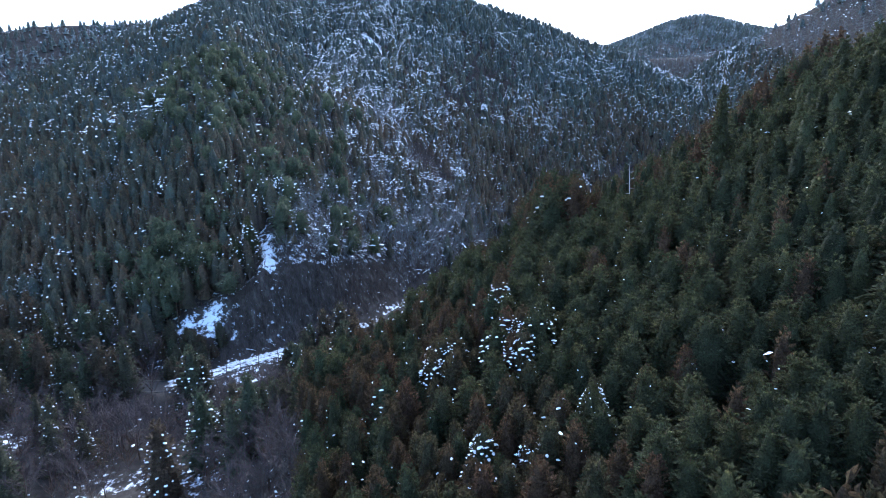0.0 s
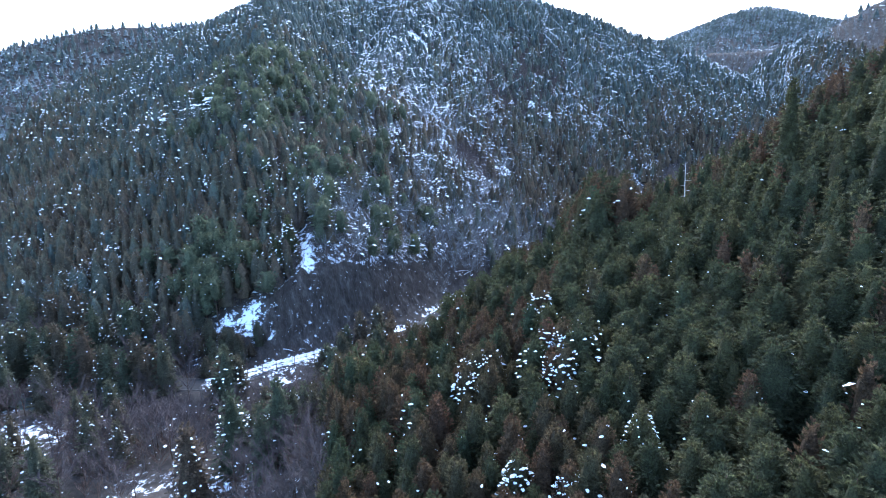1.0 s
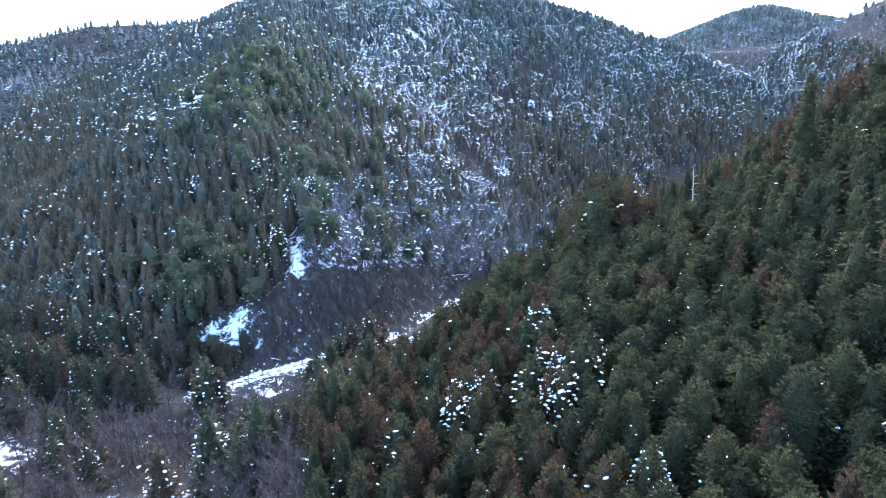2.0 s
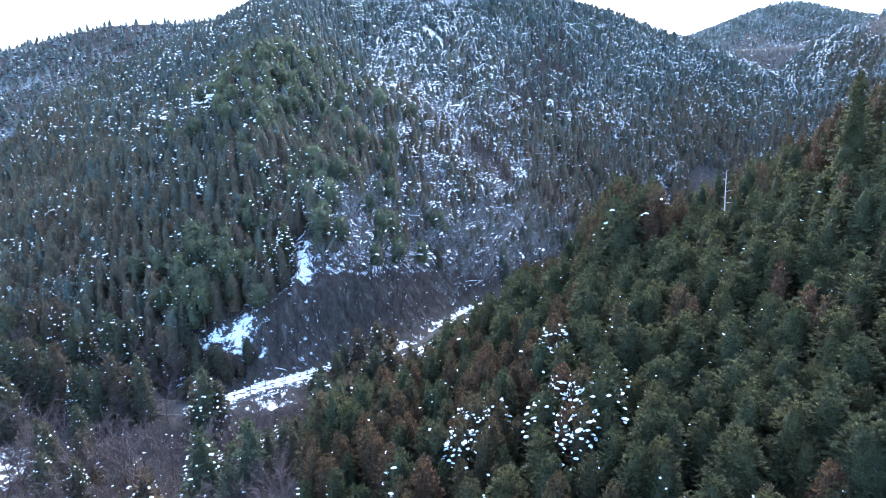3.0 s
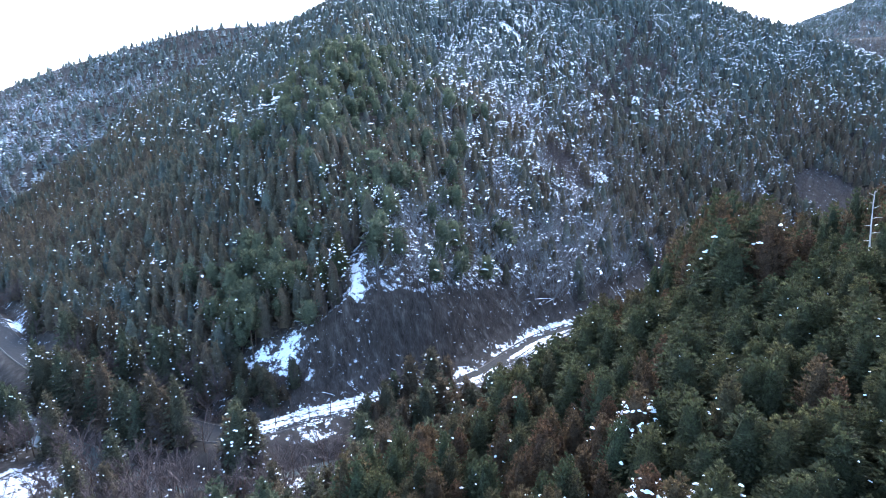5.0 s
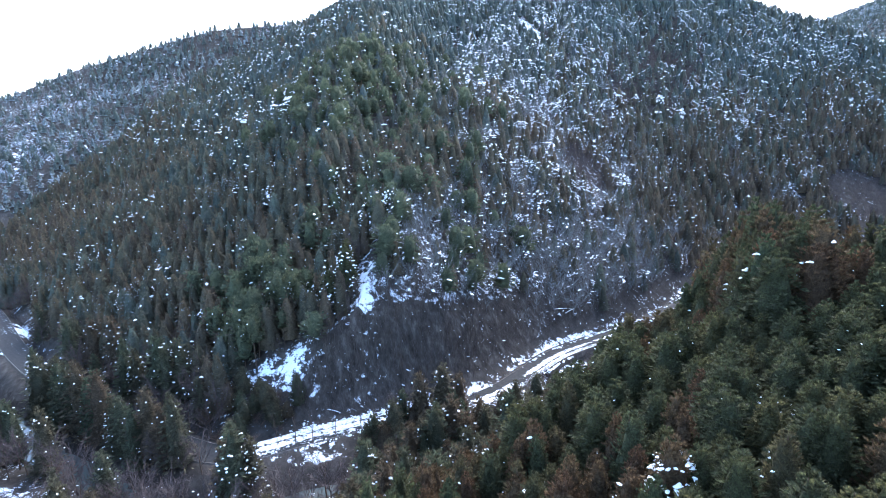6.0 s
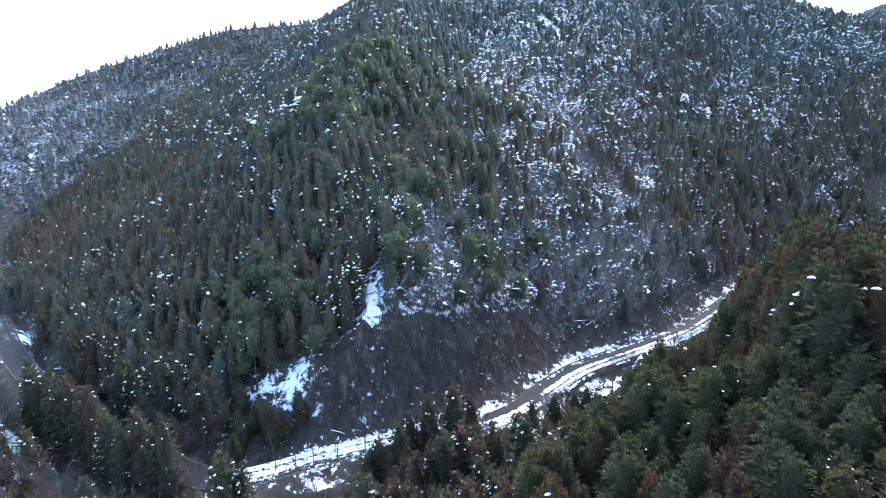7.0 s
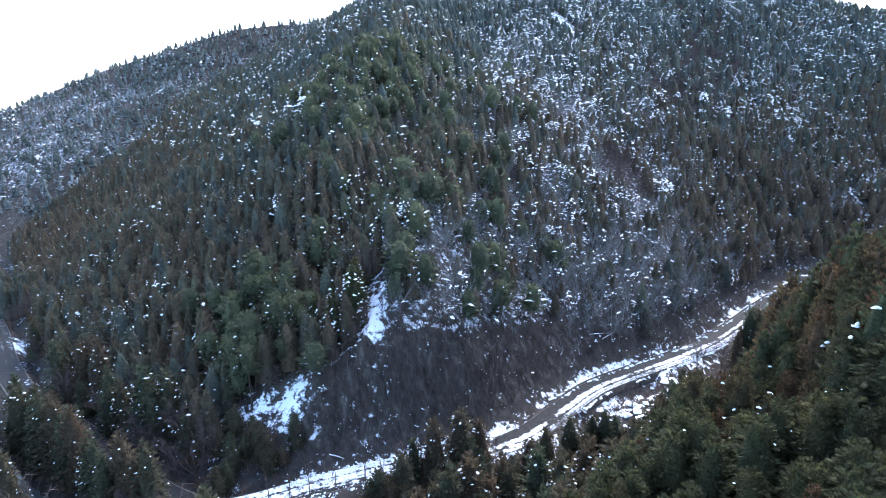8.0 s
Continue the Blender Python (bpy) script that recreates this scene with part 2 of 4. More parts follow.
def spur_ground(x, y):
    """The near hillside: rises to the right, with a crest beyond which it drops to the river."""
    top = np.interp(x, [-60, -34, -20, -6, 6, 13, 20, 28, 37, 45, 60, 67, 80, 95, 140, 220],
                    [-12, 4, 12.5, 17.5, 22, 25, 28.5, 30.5, 33.5, 37.5, 46.5, 51.5, 61.5, 70, 88, 95])
    dip = 4.5 * smooth(13, 18, x) * (1 - 0.9 * smooth(21, 27, x)) * smooth(114, 130, y)
    crest = np.interp(x, [-30, -6, 6, 12, 16, 28, 36, 45, 60, 90, 140], [92, 100, 119, 128, 132, 145, 144, 134, 131, 130, 138])
    return top + 0.15 * (np.minimum(y, 97) - 97) - 0.72 * np.maximum(y - crest, 0) - dip + 4 * fbm(x, y, 30)


def mountain_ground(x, y, d):
    """The hill across the valley, from its foot line up to its crest."""
    crest = np.interp(x, [-600, -420, -354, -330, -299, -258, -236, -207, -168, -60, 48, 96, 168, 240, 330, 420],
                      [20, 36, 60, 70, 84, 109, 117, 130, 142, 178, 181, 174, 143, 102, 62, 40])
    cliff = smooth(0, 10, d) * np.interp(x, [-64, -48, -40, -24, -8, 45, 90], [0, 14, 14, 8.5, 4.5, 4, 0])
    rise = 0.66 * d + cliff + (9 * fbm(x, y, 55) + 14 * fbm(x + 300, y, 120)) * smooth(5, 60, d)
    return soft_min(rise, crest - 0.25 * np.maximum(d - 260, 0), 14) - 60 * smooth(0, -20, d)


def far_ground(x, y):
    ridge = np.interp(x, [-800, -565, -443, -330, -200, 0], [46, 84, 121, 149, 163, 130])
    line = np.interp(x, [-800, -565, -443, -330, -200, 0], [440, 470, 492, 530, 600, 680])
    back = ridge - 0.55 * np.abs(y - line) + 10 * fbm(x, y, 90)
    r = np.hypot(x - 460, y - 1000)
    peak = 238 - np.sqrt((0.40 * r) ** 2 + 200) + 26 * fbm(x, y, 160)
    t = np.clip(((x - 350) * 0.9 + (y - 602) * -0.43) / 290, -0.6, 1)
    cx, cy = 350 + 261 * t, 602 - 125 * t
    right = 143 + 150 * t - 0.52 * np.hypot(x - cx, y - cy) + 14 * fbm(x, y, 110)
    rad = np.hypot(x, y)
    rim = smooth(1300, 2300, rad) * (118 + 110 * fbm(x, y, 700))
    return np.maximum(np.maximum(back, peak), np.maximum(right, rim))


def terrain(x, y):
    d_foot = line_distance(x, y, FOOT_LINE)
    d_river = np.abs(line_distance(x, y, RIVER_LINE))
    d_road = line_distance(x, y, ROAD_LINE)
    floor = -2.6 + 1.4 * fbm(x, y, 25) + 1.2 * smooth(10, 30, d_river) - 4.4 * (1 - smooth(2.2, 5.5, d_river))
    h = soft_max(floor, spur_ground(x, y), 3)
    h = np.maximum(h, mountain_ground(x, y, d_foot))
    h = np.maximum(h, np.where((x * x + y * y > 330 ** 2), far_ground(x, y), -60))
    a = np.abs(d_road)
    bank = np.where(d_road < 0, np.where(a < 2.0, -0.35, -1.0 - 0.55 * (a - 2.0)), -0.35 + 1.1 * np.maximum(a - 4.4, 0))
    walled = (x > -6) & (x < 13) & (y > 165)
    fill = np.where(a < 3.9, -0.3, -0.3 - 0.75 * (a - 3.9) + 1.5 * fbm(x, y, 6) * smooth(4, 6, a))
    below = np.where(walled, np.where(a < 7.0, np.maximum(np.minimum(h, bank), np.where(a < 2.0, -0.35, -60)), h), np.where(a < 9.0, np.maximum(np.where(a < 7.0, np.minimum(h, -0.3), h), fill), h))
    h = np.where(d_road < 0, below, np.where(a < 8.0, np.clip(h, np.where(a < 4.4, -0.35, -60), bank), h))
    return h, d_foot, d_river, d_road


def spaced(core, step, limit, grow=1.13):
    """Grid lines: close together in the core, wider and wider out to the limit."""
    out = list(core)
    s = step
    while out[-1] < limit:
        s *= grow
        out.append(out[-1] + s)
    s = step
    while out[0] > -limit:
        s *= grow
        out.insert(0, out[0] - s)
    return np.array(out)


def mesh_of(name, verts, faces, mat, tone=None, smooth_shade=False, attr="tone"):
    """A mesh from arrays: verts (n, 3) and triangles or quads (m, k)."""
    me = bpy.data.meshes.new(name)
    verts, faces = np.asarray(verts, np.float32), np.asarray(faces, np.int32)
    k = faces.shape[1]
    me.vertices.add(len(verts))
    me.vertices.foreach_set("co", verts.ravel())
    me.loops.add(faces.size)
    me.loops.foreach_set("vertex_index", faces.ravel())
    me.polygons.add(len(faces))
    me.polygons.foreach_set("loop_start", np.arange(0, faces.size, k, dtype=np.int32))
    me.polygons.foreach_set("loop_total", np.full(len(faces), k, np.int32))
    if smooth_shade:
        me.polygons.foreach_set("use_smooth", np.ones(len(faces), bool))
    if tone is not None:
        me.attributes.new(attr, "FLOAT", "POINT").data.foreach_set("value", np.asarray(tone, np.float32))
    me.materials.append(mat)
    me.update()
    me.validate()
    return me


def grid_faces(nx, ny):
    i = np.arange(nx - 1)[:, None] * ny + np.arange(ny - 1)[None, :]
    return np.stack([i, i + ny, i + ny + 1, i + 1], -1).reshape(-1, 4)


XS = spaced(np.unique(np.concatenate([np.arange(-330, -75, 3.0), np.arange(-75, 85, 1.5), np.arange(85, 261, 3.0)])), 3.0, 4300)
YS = spaced(np.unique(np.concatenate([np.arange(-60, 120, 3.0), np.arange(120, 320, 1.6), np.arange(320, 621, 3.0)])), 3.0, 4300)
GX, GY = np.meshgrid(XS, YS, indexing="ij")
GZ, G_FOOT, G_RIVER, G_ROAD = terrain(GX, GY)


def height_at(x, y):
    """Height of the ground sheet at arrays of places."""
    i = np.clip(np.searchsorted(XS, x) - 1, 0, len(XS) - 2)
    j = np.clip(np.searchsorted(YS, y) - 1, 0, len(YS) - 2)
    u = (x - XS[i]) / (XS[i + 1] - XS[i])
    v = (y - YS[j]) / (YS[j + 1] - YS[j])
    return (GZ[i, j] * (1 - u) + GZ[i + 1, j] * u) * (1 - v) + (GZ[i, j + 1] * (1 - u) + GZ[i + 1, j + 1] * u) * v


def blob(x, y, cx, cy, rx, ry, turn=0.0):
    c, s = math.cos(turn), math.sin(turn)
    u, v = (x - cx) * c + (y - cy) * s, -(x - cx) * s + (y - cy) * c
    return np.exp(-((u / rx) ** 2 + (v / ry) ** 2))


def snow_cover(x, y, z, d_foot, d_river, d_road):
    """How much snow lies: patchy woods, open valley, slides on the cliff, the sunless right flank."""
    on_spur = (spur_ground(x, y) > z - 4) & (y < 135)
    s = 0.41 + 0.30 * fbm(x, y, 40) + 0 * z
    right = smooth(-45, -20, x + 0.17 * (y - 155)) * smooth(12, 40, d_foot)
    s = s - 0.02 * right
    s = np.where(on_spur, 0.36 + 0.25 * fbm(x, y, 18), s)
    cliff = (d_foot > -1) & (d_foot + 9 * fbm(x, y, 11) < 10.5) & (x > -56) & (x < 75)
    s = np.where(cliff, 0.34 + 0.45 * fbm(x, y, 7), s)
    flat = (d_foot < 0) & ~on_spur
    s = np.where(flat, 0.41 + 0.45 * fbm(x, y, 12), s)
    s = np.where((x < -82) & flat, s + 0.02, s)
    s = np.where(np.hypot(x, y) > 460, s - np.where(x < -150, 0.01, 0.13), s)
    for b in ((-48, 168.5, 2.3, 8.5, 0.39), (-60.8, 153, 3.0, 6, 0.40), (-68.5, 149.8, 5, 2.4, 0.3), (-54, 150, 1.2, 1.8, 0), (-99, 108, 13, 11, 0),
              (-50, 92, 13, 5, 0), (-195, 176, 30, 12, 0.5), (-222, 206, 14, 6, 0.4), (5, 187, 6, 9, -0.6), (-5, 178, 4, 8, -0.4),
              (20, 209, 5, 7, -0.6), (38, 234, 4, 8, -0.4), (-46, 135, 3.5, 1.4, 0.6), (60, 268, 5, 14, -0.4), (-16, 159, 5, 3, 0.6), (-33, 436, 10, 9, 0), (124, 362, 7, 4, 0.5), (150, 392, 2.5, 10, 0.4), (-167, 170, 9, 5, -0.6), (-131, 139, 8, 4, -0.6)):
        s = s + (0.12 if b[0] > 100 else 0.08 if b[0] == -99 else 0.12 if -20 < b[0] < 100 else 0.20 if b[0] == -48 else 0.20) * blob(x, y, *b)
    rim = (d_foot + 9 * fbm(x, y, 11) > 10.5) & (d_foot < 16) & (x > -40) & (x < 75)
    s = s + 0.04 * rim
    s = s - 0.03 * blob(x, y, -61, 141.5, 9, 5, 0.3)
    a = np.abs(d_road)
    s = s - 0.03 * (a < 7.5) * (x < -20)
    s = s + (0.06 + 0.5 * fbm(x + 31, y, 9)) * (a < 7.5) * (a > 2.5) * (x > -66)
    return np.clip(s - 0.5 * (1 - smooth(4, 6, d_river)), 0, 1)


G_SNOW = snow_cover(GX, GY, GZ, G_FOOT, G_RIVER, G_ROAD)
ground = tagged(new("ground", mesh_of("ground", np.stack([GX, GY, GZ], -1).reshape(-1, 3), grid_faces(len(XS), len(YS)), mat_ground,
                                      G_SNOW.ravel(), True, "snow")), "forest floor of brown litter under patchy snow", "ground", kind="structure")


def ribbon(name, line, half, z, mat, snow, label, category, lanes=12):
    """A strip of the given half width along a line."""
    tang = np.gradient(line, axis=0)
    tang /= np.linalg.norm(tang, axis=1)[:, None]
    nor = np.stack([-tang[:, 1], tang[:, 0]], -1)
    u = np.linspace(-1, 1, lanes + 1)
    xy = line[:, None, :] + nor[:, None, :] * (u[None, :, None] * half)
    zz = np.full(xy.shape[:2], z)
    amount = snow(u[None, :], xy)
    co = np.concatenate([xy, zz[..., None]], -1).reshape(-1, 3)
    ob = new(name, mesh_of(name, co, grid_faces(len(line), lanes + 1), mat, np.broadcast_to(amount, zz.shape).ravel(), True, "snow"))
    return tagged(ob, label, category, kind="structure")


def road_snow(u, xy):
    """Bare wheel tracks, snow between them and along both verges."""
    track = np.exp(-((np.abs(u + 0.05) - 0.40) / 0.09) ** 2)
    bend = smooth(-26, -12, xy[..., 0])
    wet = bend * smooth(-0.05, 0.35, u) * (0.10 + 0.9 * np.clip(0.5 + 2.2 * fbm(xy[..., 0], xy[..., 1], 16), 0, 1))
    lower = (1 - bend) * (1 - smooth(-0.85, -0.45, u))
    return 0.575 - 0.035 * bend - 0.13 * lower - (0.08 + 0.05 * bend) * track - 0.36 * wet + (0.16 + 0.26 * bend) * fbm(xy[..., 0], xy[..., 1], 7) - np.where(xy[..., 0] < -125, 0.12, 0.22) * (xy[..., 0] < -66)


road = ribbon("road", ROAD_LINE, 3.0, 0.0, mat_road, road_snow, "narrow valley road under trampled snow with bare wheel tracks", "road", 24)
river = ribbon("water", RIVER_LINE, 4.6, -5.9, mat_water, lambda u, xy: 0 * xy[..., 0], "grey green shallow river between snowy banks", "river", 6)

# ---------------- trees ----------------


def unit(v):
    return v / np.maximum(np.linalg.norm(v, axis=-1, keepdims=True), 1e-9)


def sprays_of(base, tip, width, r):
    """Pointed sprays of needles or twigs from base to tip, one triangle each."""
    side = unit(np.cross(tip - base, r.normal(size=base.shape))) * width[:, None]
    v = np.stack([base + side, tip, base - side], 1).reshape(-1, 3)
    return v, np.arange(len(v)).reshape(-1, 3)


def tri(f):
    return f if f.shape[1] == 3 else np.concatenate([f[:, [0, 1, 2]], f[:, [0, 2, 3]]], 1).reshape(-1, 3)


def joined(*pieces):
    vs, fs, n = [], [], 0
    for v, f in pieces:
        vs.append(v)
        fs.append(tri(f) + n)
        n += len(v)
    return np.concatenate(vs), np.concatenate(fs)


def tube(path, radii, sides=6):
    """A tapered round stem along a path, closed at both ends by small rings."""
    path, radii = np.asarray(path, float), np.asarray(radii, float)
    tang = unit(np.gradient(path, axis=0))
    ref = np.where(np.abs(tang[:, 2:3]) > 0.9, [[1.0, 0, 0]], [[0, 0, 1.0]])
    a = unit(np.cross(tang, ref))
    b = np.cross(tang, a)
    th = np.arange(sides) / sides * 2 * np.pi
    v = path[:, None] + radii[:, None, None] * (np.cos(th)[None, :, None] * a[:, None] + np.sin(th)[None, :, None] * b[:, None])
    n = len(path)
    i = np.arange(n - 1)[:, None] * sides + np.arange(sides)[None]
    j = np.arange(n - 1)[:, None] * sides + (np.arange(sides)[None] + 1) % sides
    return v.reshape(-1, 3), np.stack([i, j, j + sides, i + sides], -1).reshape(-1, 4)


def profile(f, shape):
    """Crown radius, from 0 to 1, at a share f of the crown's height."""
    if shape == "round":
        return np.clip(1 - f ** 1.6, 0, 1) ** 0.66 * (0.72 + 0.28 * np.minimum(f / 0.22, 1))
    if shape == "dome":
        return np.clip(1 - f, 0, 1) ** 0.62
    if shape == "cone":
        return np.clip(1 - f, 0, 1) ** 0.8 * (0.75 + 0.25 * np.minimum(f / 0.15, 1))
    if shape == "pine":
        return np.sin(np.pi * np.clip(0.12 + 0.85 * f, 0, 1)) ** 0.6
    return np.clip(1 - f, 0, 1)


def bough_crown(r, height, radius, low, boughs, per, length, shape, lift=0.1, droop=0.35, core=(6, 7), inner=0.62):
    """A crown of boughs that leave the stem in a spiral and carry flat sprays on both sides, round a thin inner body."""
    rows, sides = core
    f = np.linspace(0, 0.96, rows)
    lump = 1 + 0.12 * r.normal(size=(rows, sides))
    th = (np.arange(sides) / sides * 2 * np.pi)[None] + f[:, None] * 2
    rr = inner * radius * profile(f, shape)[:, None] * lump
    v = np.stack([rr * np.cos(th), rr * np.sin(th), np.broadcast_to((low + (0.97 - low) * f[:, None]) * height, th.shape)], -1).reshape(-1, 3)
    i = np.arange(rows - 1)[:, None] * sides + np.arange(sides)[None]
    j = np.arange(rows - 1)[:, None] * sides + (np.arange(sides)[None] + 1) % sides
    body = v, np.stack([i, j, j + sides, i + sides], -1).reshape(-1, 4)
    k = np.arange(boughs)
    f = ((k + r.random(boughs)) / boughs) ** 1.2
    th = k * 2.39996 + 0.45 * r.normal(size=boughs)
    reach = radius * (profile(f, shape) * (0.78 + 0.36 * r.random(boughs)) + 0.05)
    out = np.stack([np.cos(th), np.sin(th), 0 * th], -1)
    side = np.stack([-np.sin(th), np.cos(th), 0 * th], -1)
    f, reach = np.repeat(f, per), np.repeat(reach, per)
    out, side = np.repeat(out, per, 0), np.repeat(side, per, 0)
    n = boughs * per
    s = 0.5 + 0.5 * r.random(n) ** 0.8
    hand = r.uniform(-1.0, 1.0, n)
    p = out * (reach * s)[:, None] + side * (hand * (0.18 + 0.42 * s) * reach)[:, None]
    p[:, 2] = (low + (0.985 - low) * f) * height + 0.4 * lift * reach * s - droop * reach * s * s + 0.05 * length * r.normal(size=n)
    way = out * 0.85 + side * hand[:, None] * 0.9 + 0.28 * r.normal(size=(n, 3))
    way[:, 2] += lift - 0.9 * droop * s + 1.6 * f ** 4
    way = unit(way)
    up = np.array([0, 0, 1.0]) + 0.45 * r.normal(size=(n, 3)) + 0.35 * out
    ln = length * (0.6 + 0.75 * r.random(n)) * (1 - 0.3 * f)
    wide = unit(np.cross(way, up)) * (ln * (0.24 + 0.12 * r.random(n)))[:, None]
    mid = p + way * (0.35 * ln)[:, None]
    tip = p + way * ln[:, None] - np.array([0, 0, 1.0]) * (0.22 * droop * ln)[:, None]
    v = np.stack([p - way * (0.25 * ln)[:, None], mid + wide, tip, mid - wide], 1).reshape(-1, 3)
    return joined(body, (v, np.arange(4 * n).reshape(-1, 4)))


def stem(r, height, radius, sides=6, steps=5, lean=0.02):
    t = np.linspace(0, 1, steps)
    path = np.stack([lean * height * np.sin(3 * t + r.random()), lean * height * np.sin(2 * t + r.random()), t * height], -1)
    path[:, :2] -= path[0, :2]
    path[0, 2] = -0.6
    return tube(path, radius * (1 - 0.9 * t) + 0.015, sides)


def bare_branches(r, height, spread, limbs, twigs, thick, twig_width):
    """A leafless crown: limbs that fork into fine twigs."""
    pieces = [stem(r, height * 0.8, thick, 5, 5, 0.05)]
    starts, ways = [], []
    for k in range(limbs):
        f = 0.22 + 0.58 * (k + r.random()) / limbs
        th = r.random() * 6.283
        w = np.array([math.cos(th), math.sin(th), (0.7 + 0.7 * r.random()) * (1.0 if spread > 1.7 else 2.6)])
        ln = spread * (1.15 - 0.6 * f) * (0.7 + 0.5 * r.random())
        base = np.array([0, 0, f * height * 0.8])
        q = np.linspace(0, 1, 4)[:, None]
        path = base + q * w * ln + np.array([0, 0, 0.35]) * ln * q ** 2 + 0.06 * ln * r.normal(size=(4, 3)) * q
        pieces.append(tube(path, thick * 0.45 * (1 - 0.85 * q[:, 0]) + 0.008, 3))
        for t in r.random(max(1, twigs // limbs)) * 0.85 + 0.15:
            starts.append(path[0] + (path[-1] - path[0]) * t)
            ways.append(unit(w * 0.7 + 0.75 * r.normal(size=3) + np.array([0, 0, 0.5])))
    s, w = np.array(starts), np.array(ways)
    ln = height * (0.17 if spread > 1.7 else 0.10) * (0.5 + r.random(len(s)))
    pieces.append(sprays_of(s, s + w * ln[:, None], twig_width * (0.6 + 0.8 * r.random(len(s))), r))
    return joined(*pieces)


def clump(r, size, rows=3, sides=6):
    """A soft cushion of snow, flat below."""
    f = np.linspace(0.0, 0.96, rows)
    th = np.arange(sides) / sides * 2 * np.pi
    rr = np.sqrt(1 - f ** 2)[:, None] * (1 + 0.25 * r.normal(size=(rows, sides)))
    v = np.stack([rr * np.cos(th) * size * 1.25, rr * np.sin(th) * size * 0.8, np.broadcast_to(f[:, None] * size * 0.85, rr.shape)], -1).reshape(-1, 3)
    i = np.arange(rows - 1)[:, None] * sides + np.arange(sides)[None]
    j = np.arange(rows - 1)[:, None] * sides + (np.arange(sides)[None] + 1) % sides
    q = np.stack([i, j, j + sides, i + sides], -1).reshape(-1, 4)
    a = r.random() * 6.283
    turn = np.array([[math.cos(a), -math.sin(a), 0], [math.sin(a), math.cos(a), 0], [0, 0, 1]])
    return v @ turn.T, q


def crown_snow(r, height, radius, low, shape, count, size, rows=3, sides=6):
    """Cushions of snow caught on the boughs."""
    pieces = []
    side = r.random() * 6.283
    for _ in range(count):
        f = 0.08 + 0.80 * r.random()
        th = side + r.random() * 6.283
        rad = radius * float(profile(np.array(f), shape)) + 0.16 + 0.22 * r.random()
        v, q = clump(r, size * (0.5 + 0.9 * r.random()), rows, sides)
        tip = np.array([[1, 0, 0], [0, 1, 0], [-0.35 * math.cos(th), -0.35 * math.sin(th), 1]])
        pieces.append((v @ tip + [rad * math.cos(th), rad * math.sin(th), (low + (0.97 - low) * f) * height], q))
    return joined(*pieces)


def part(name, arrays, mat, parent, label="", smooth_shade=False):
    me = arrays if isinstance(arrays, bpy.types.Mesh) else mesh_of(name, *arrays, mat, smooth_shade=smooth_shade)
    ob = new(name, me)
    ob.parent = parent
    if label:
        ob["label"] = label
    return ob


def conifer(name, label, category, group, seed, height, radius, low, boughs, per, length, shape, lift, droop, mat, snow, size=0.32, core=(6, 7), inner=0.62):
    r = np.random.default_rng(seed)
    root = tagged(new(name), label, category, group)
    part("trunk", stem(r, height * 0.95, 0.011 * height), mat_bark, root)
    crown = part("crown", bough_crown(r, height, radius, low, boughs, per, length, shape, lift, droop, core, inner), mat, root)
    if snow:
        part("snow", crown_snow(r, height, radius, low, shape, snow, size), mat_snow, crown, "white cushions of snow on the boughs", True)["kind"] = "stuff"
    return root


def bare_tree(name, label, category, group, seed, height, spread, limbs, twigs, thick, width, mat, snow=0):
    r = np.random.default_rng(seed)
    root = tagged(new(name), label, category, group)
    both = bare_branches(r, height, spread, limbs, twigs, thick, width)
    part("trunk", (both[0][:25], both[1][:40]), mat if thick < 0.07 else mat_bark, root)
    part("crown", (both[0][25:], both[1][40:] - 25), mat, root)["kind"] = "stuff"
    if snow:
        part("snow", crown_snow(r, height, spread * 0.8, 0.3, "pine", snow, 0.22), mat_snow, root, "snow caught in the twigs", True)["kind"] = "stuff"
    return root


def jittered(x0, x1, y0, y1, step, seed):
    r = np.random.default_rng(seed)
    x, y = np.meshgrid(np.arange(x0, x1, step), np.arange(y0, y1, step * 0.9), indexing="ij")
    x = x + (np.arange(x.shape[1]) % 2)[None] * step * 0.5
    x = x + r.uniform(-0.32, 0.32, x.shape) * step
    y = y + r.uniform(-0.32, 0.32, y.shape) * step
    x, y = x.ravel(), y.ravel()
    return x, y, height_at(x, y), line_distance(x, y, FOOT_LINE), np.abs(line_distance(x, y, RIVER_LINE)), np.abs(line_distance(x, y, ROAD_LINE)), r


def plant(kinds, x, y, z, pick, turn, scale, slim):
    """Copies of the built trees at the given places; the first ones are used up last."""
    for k in range(len(x)):
        src = kinds[pick[k]]
        m = Matrix.Translation((float(x[k]), float(y[k]), float(z[k]))) @ Euler((0, 0, float(turn[k]))).to_matrix().to_4x4()
        copy_thing(src, m @ Matrix.Diagonal((float(scale[k] * slim[k]), float(scale[k] * slim[k]), float(scale[k]), 1)))


def drop_sources(kinds):
    for src in kinds:
        for o in (*src.children_recursive, src):
            bpy.data.objects.remove(o)


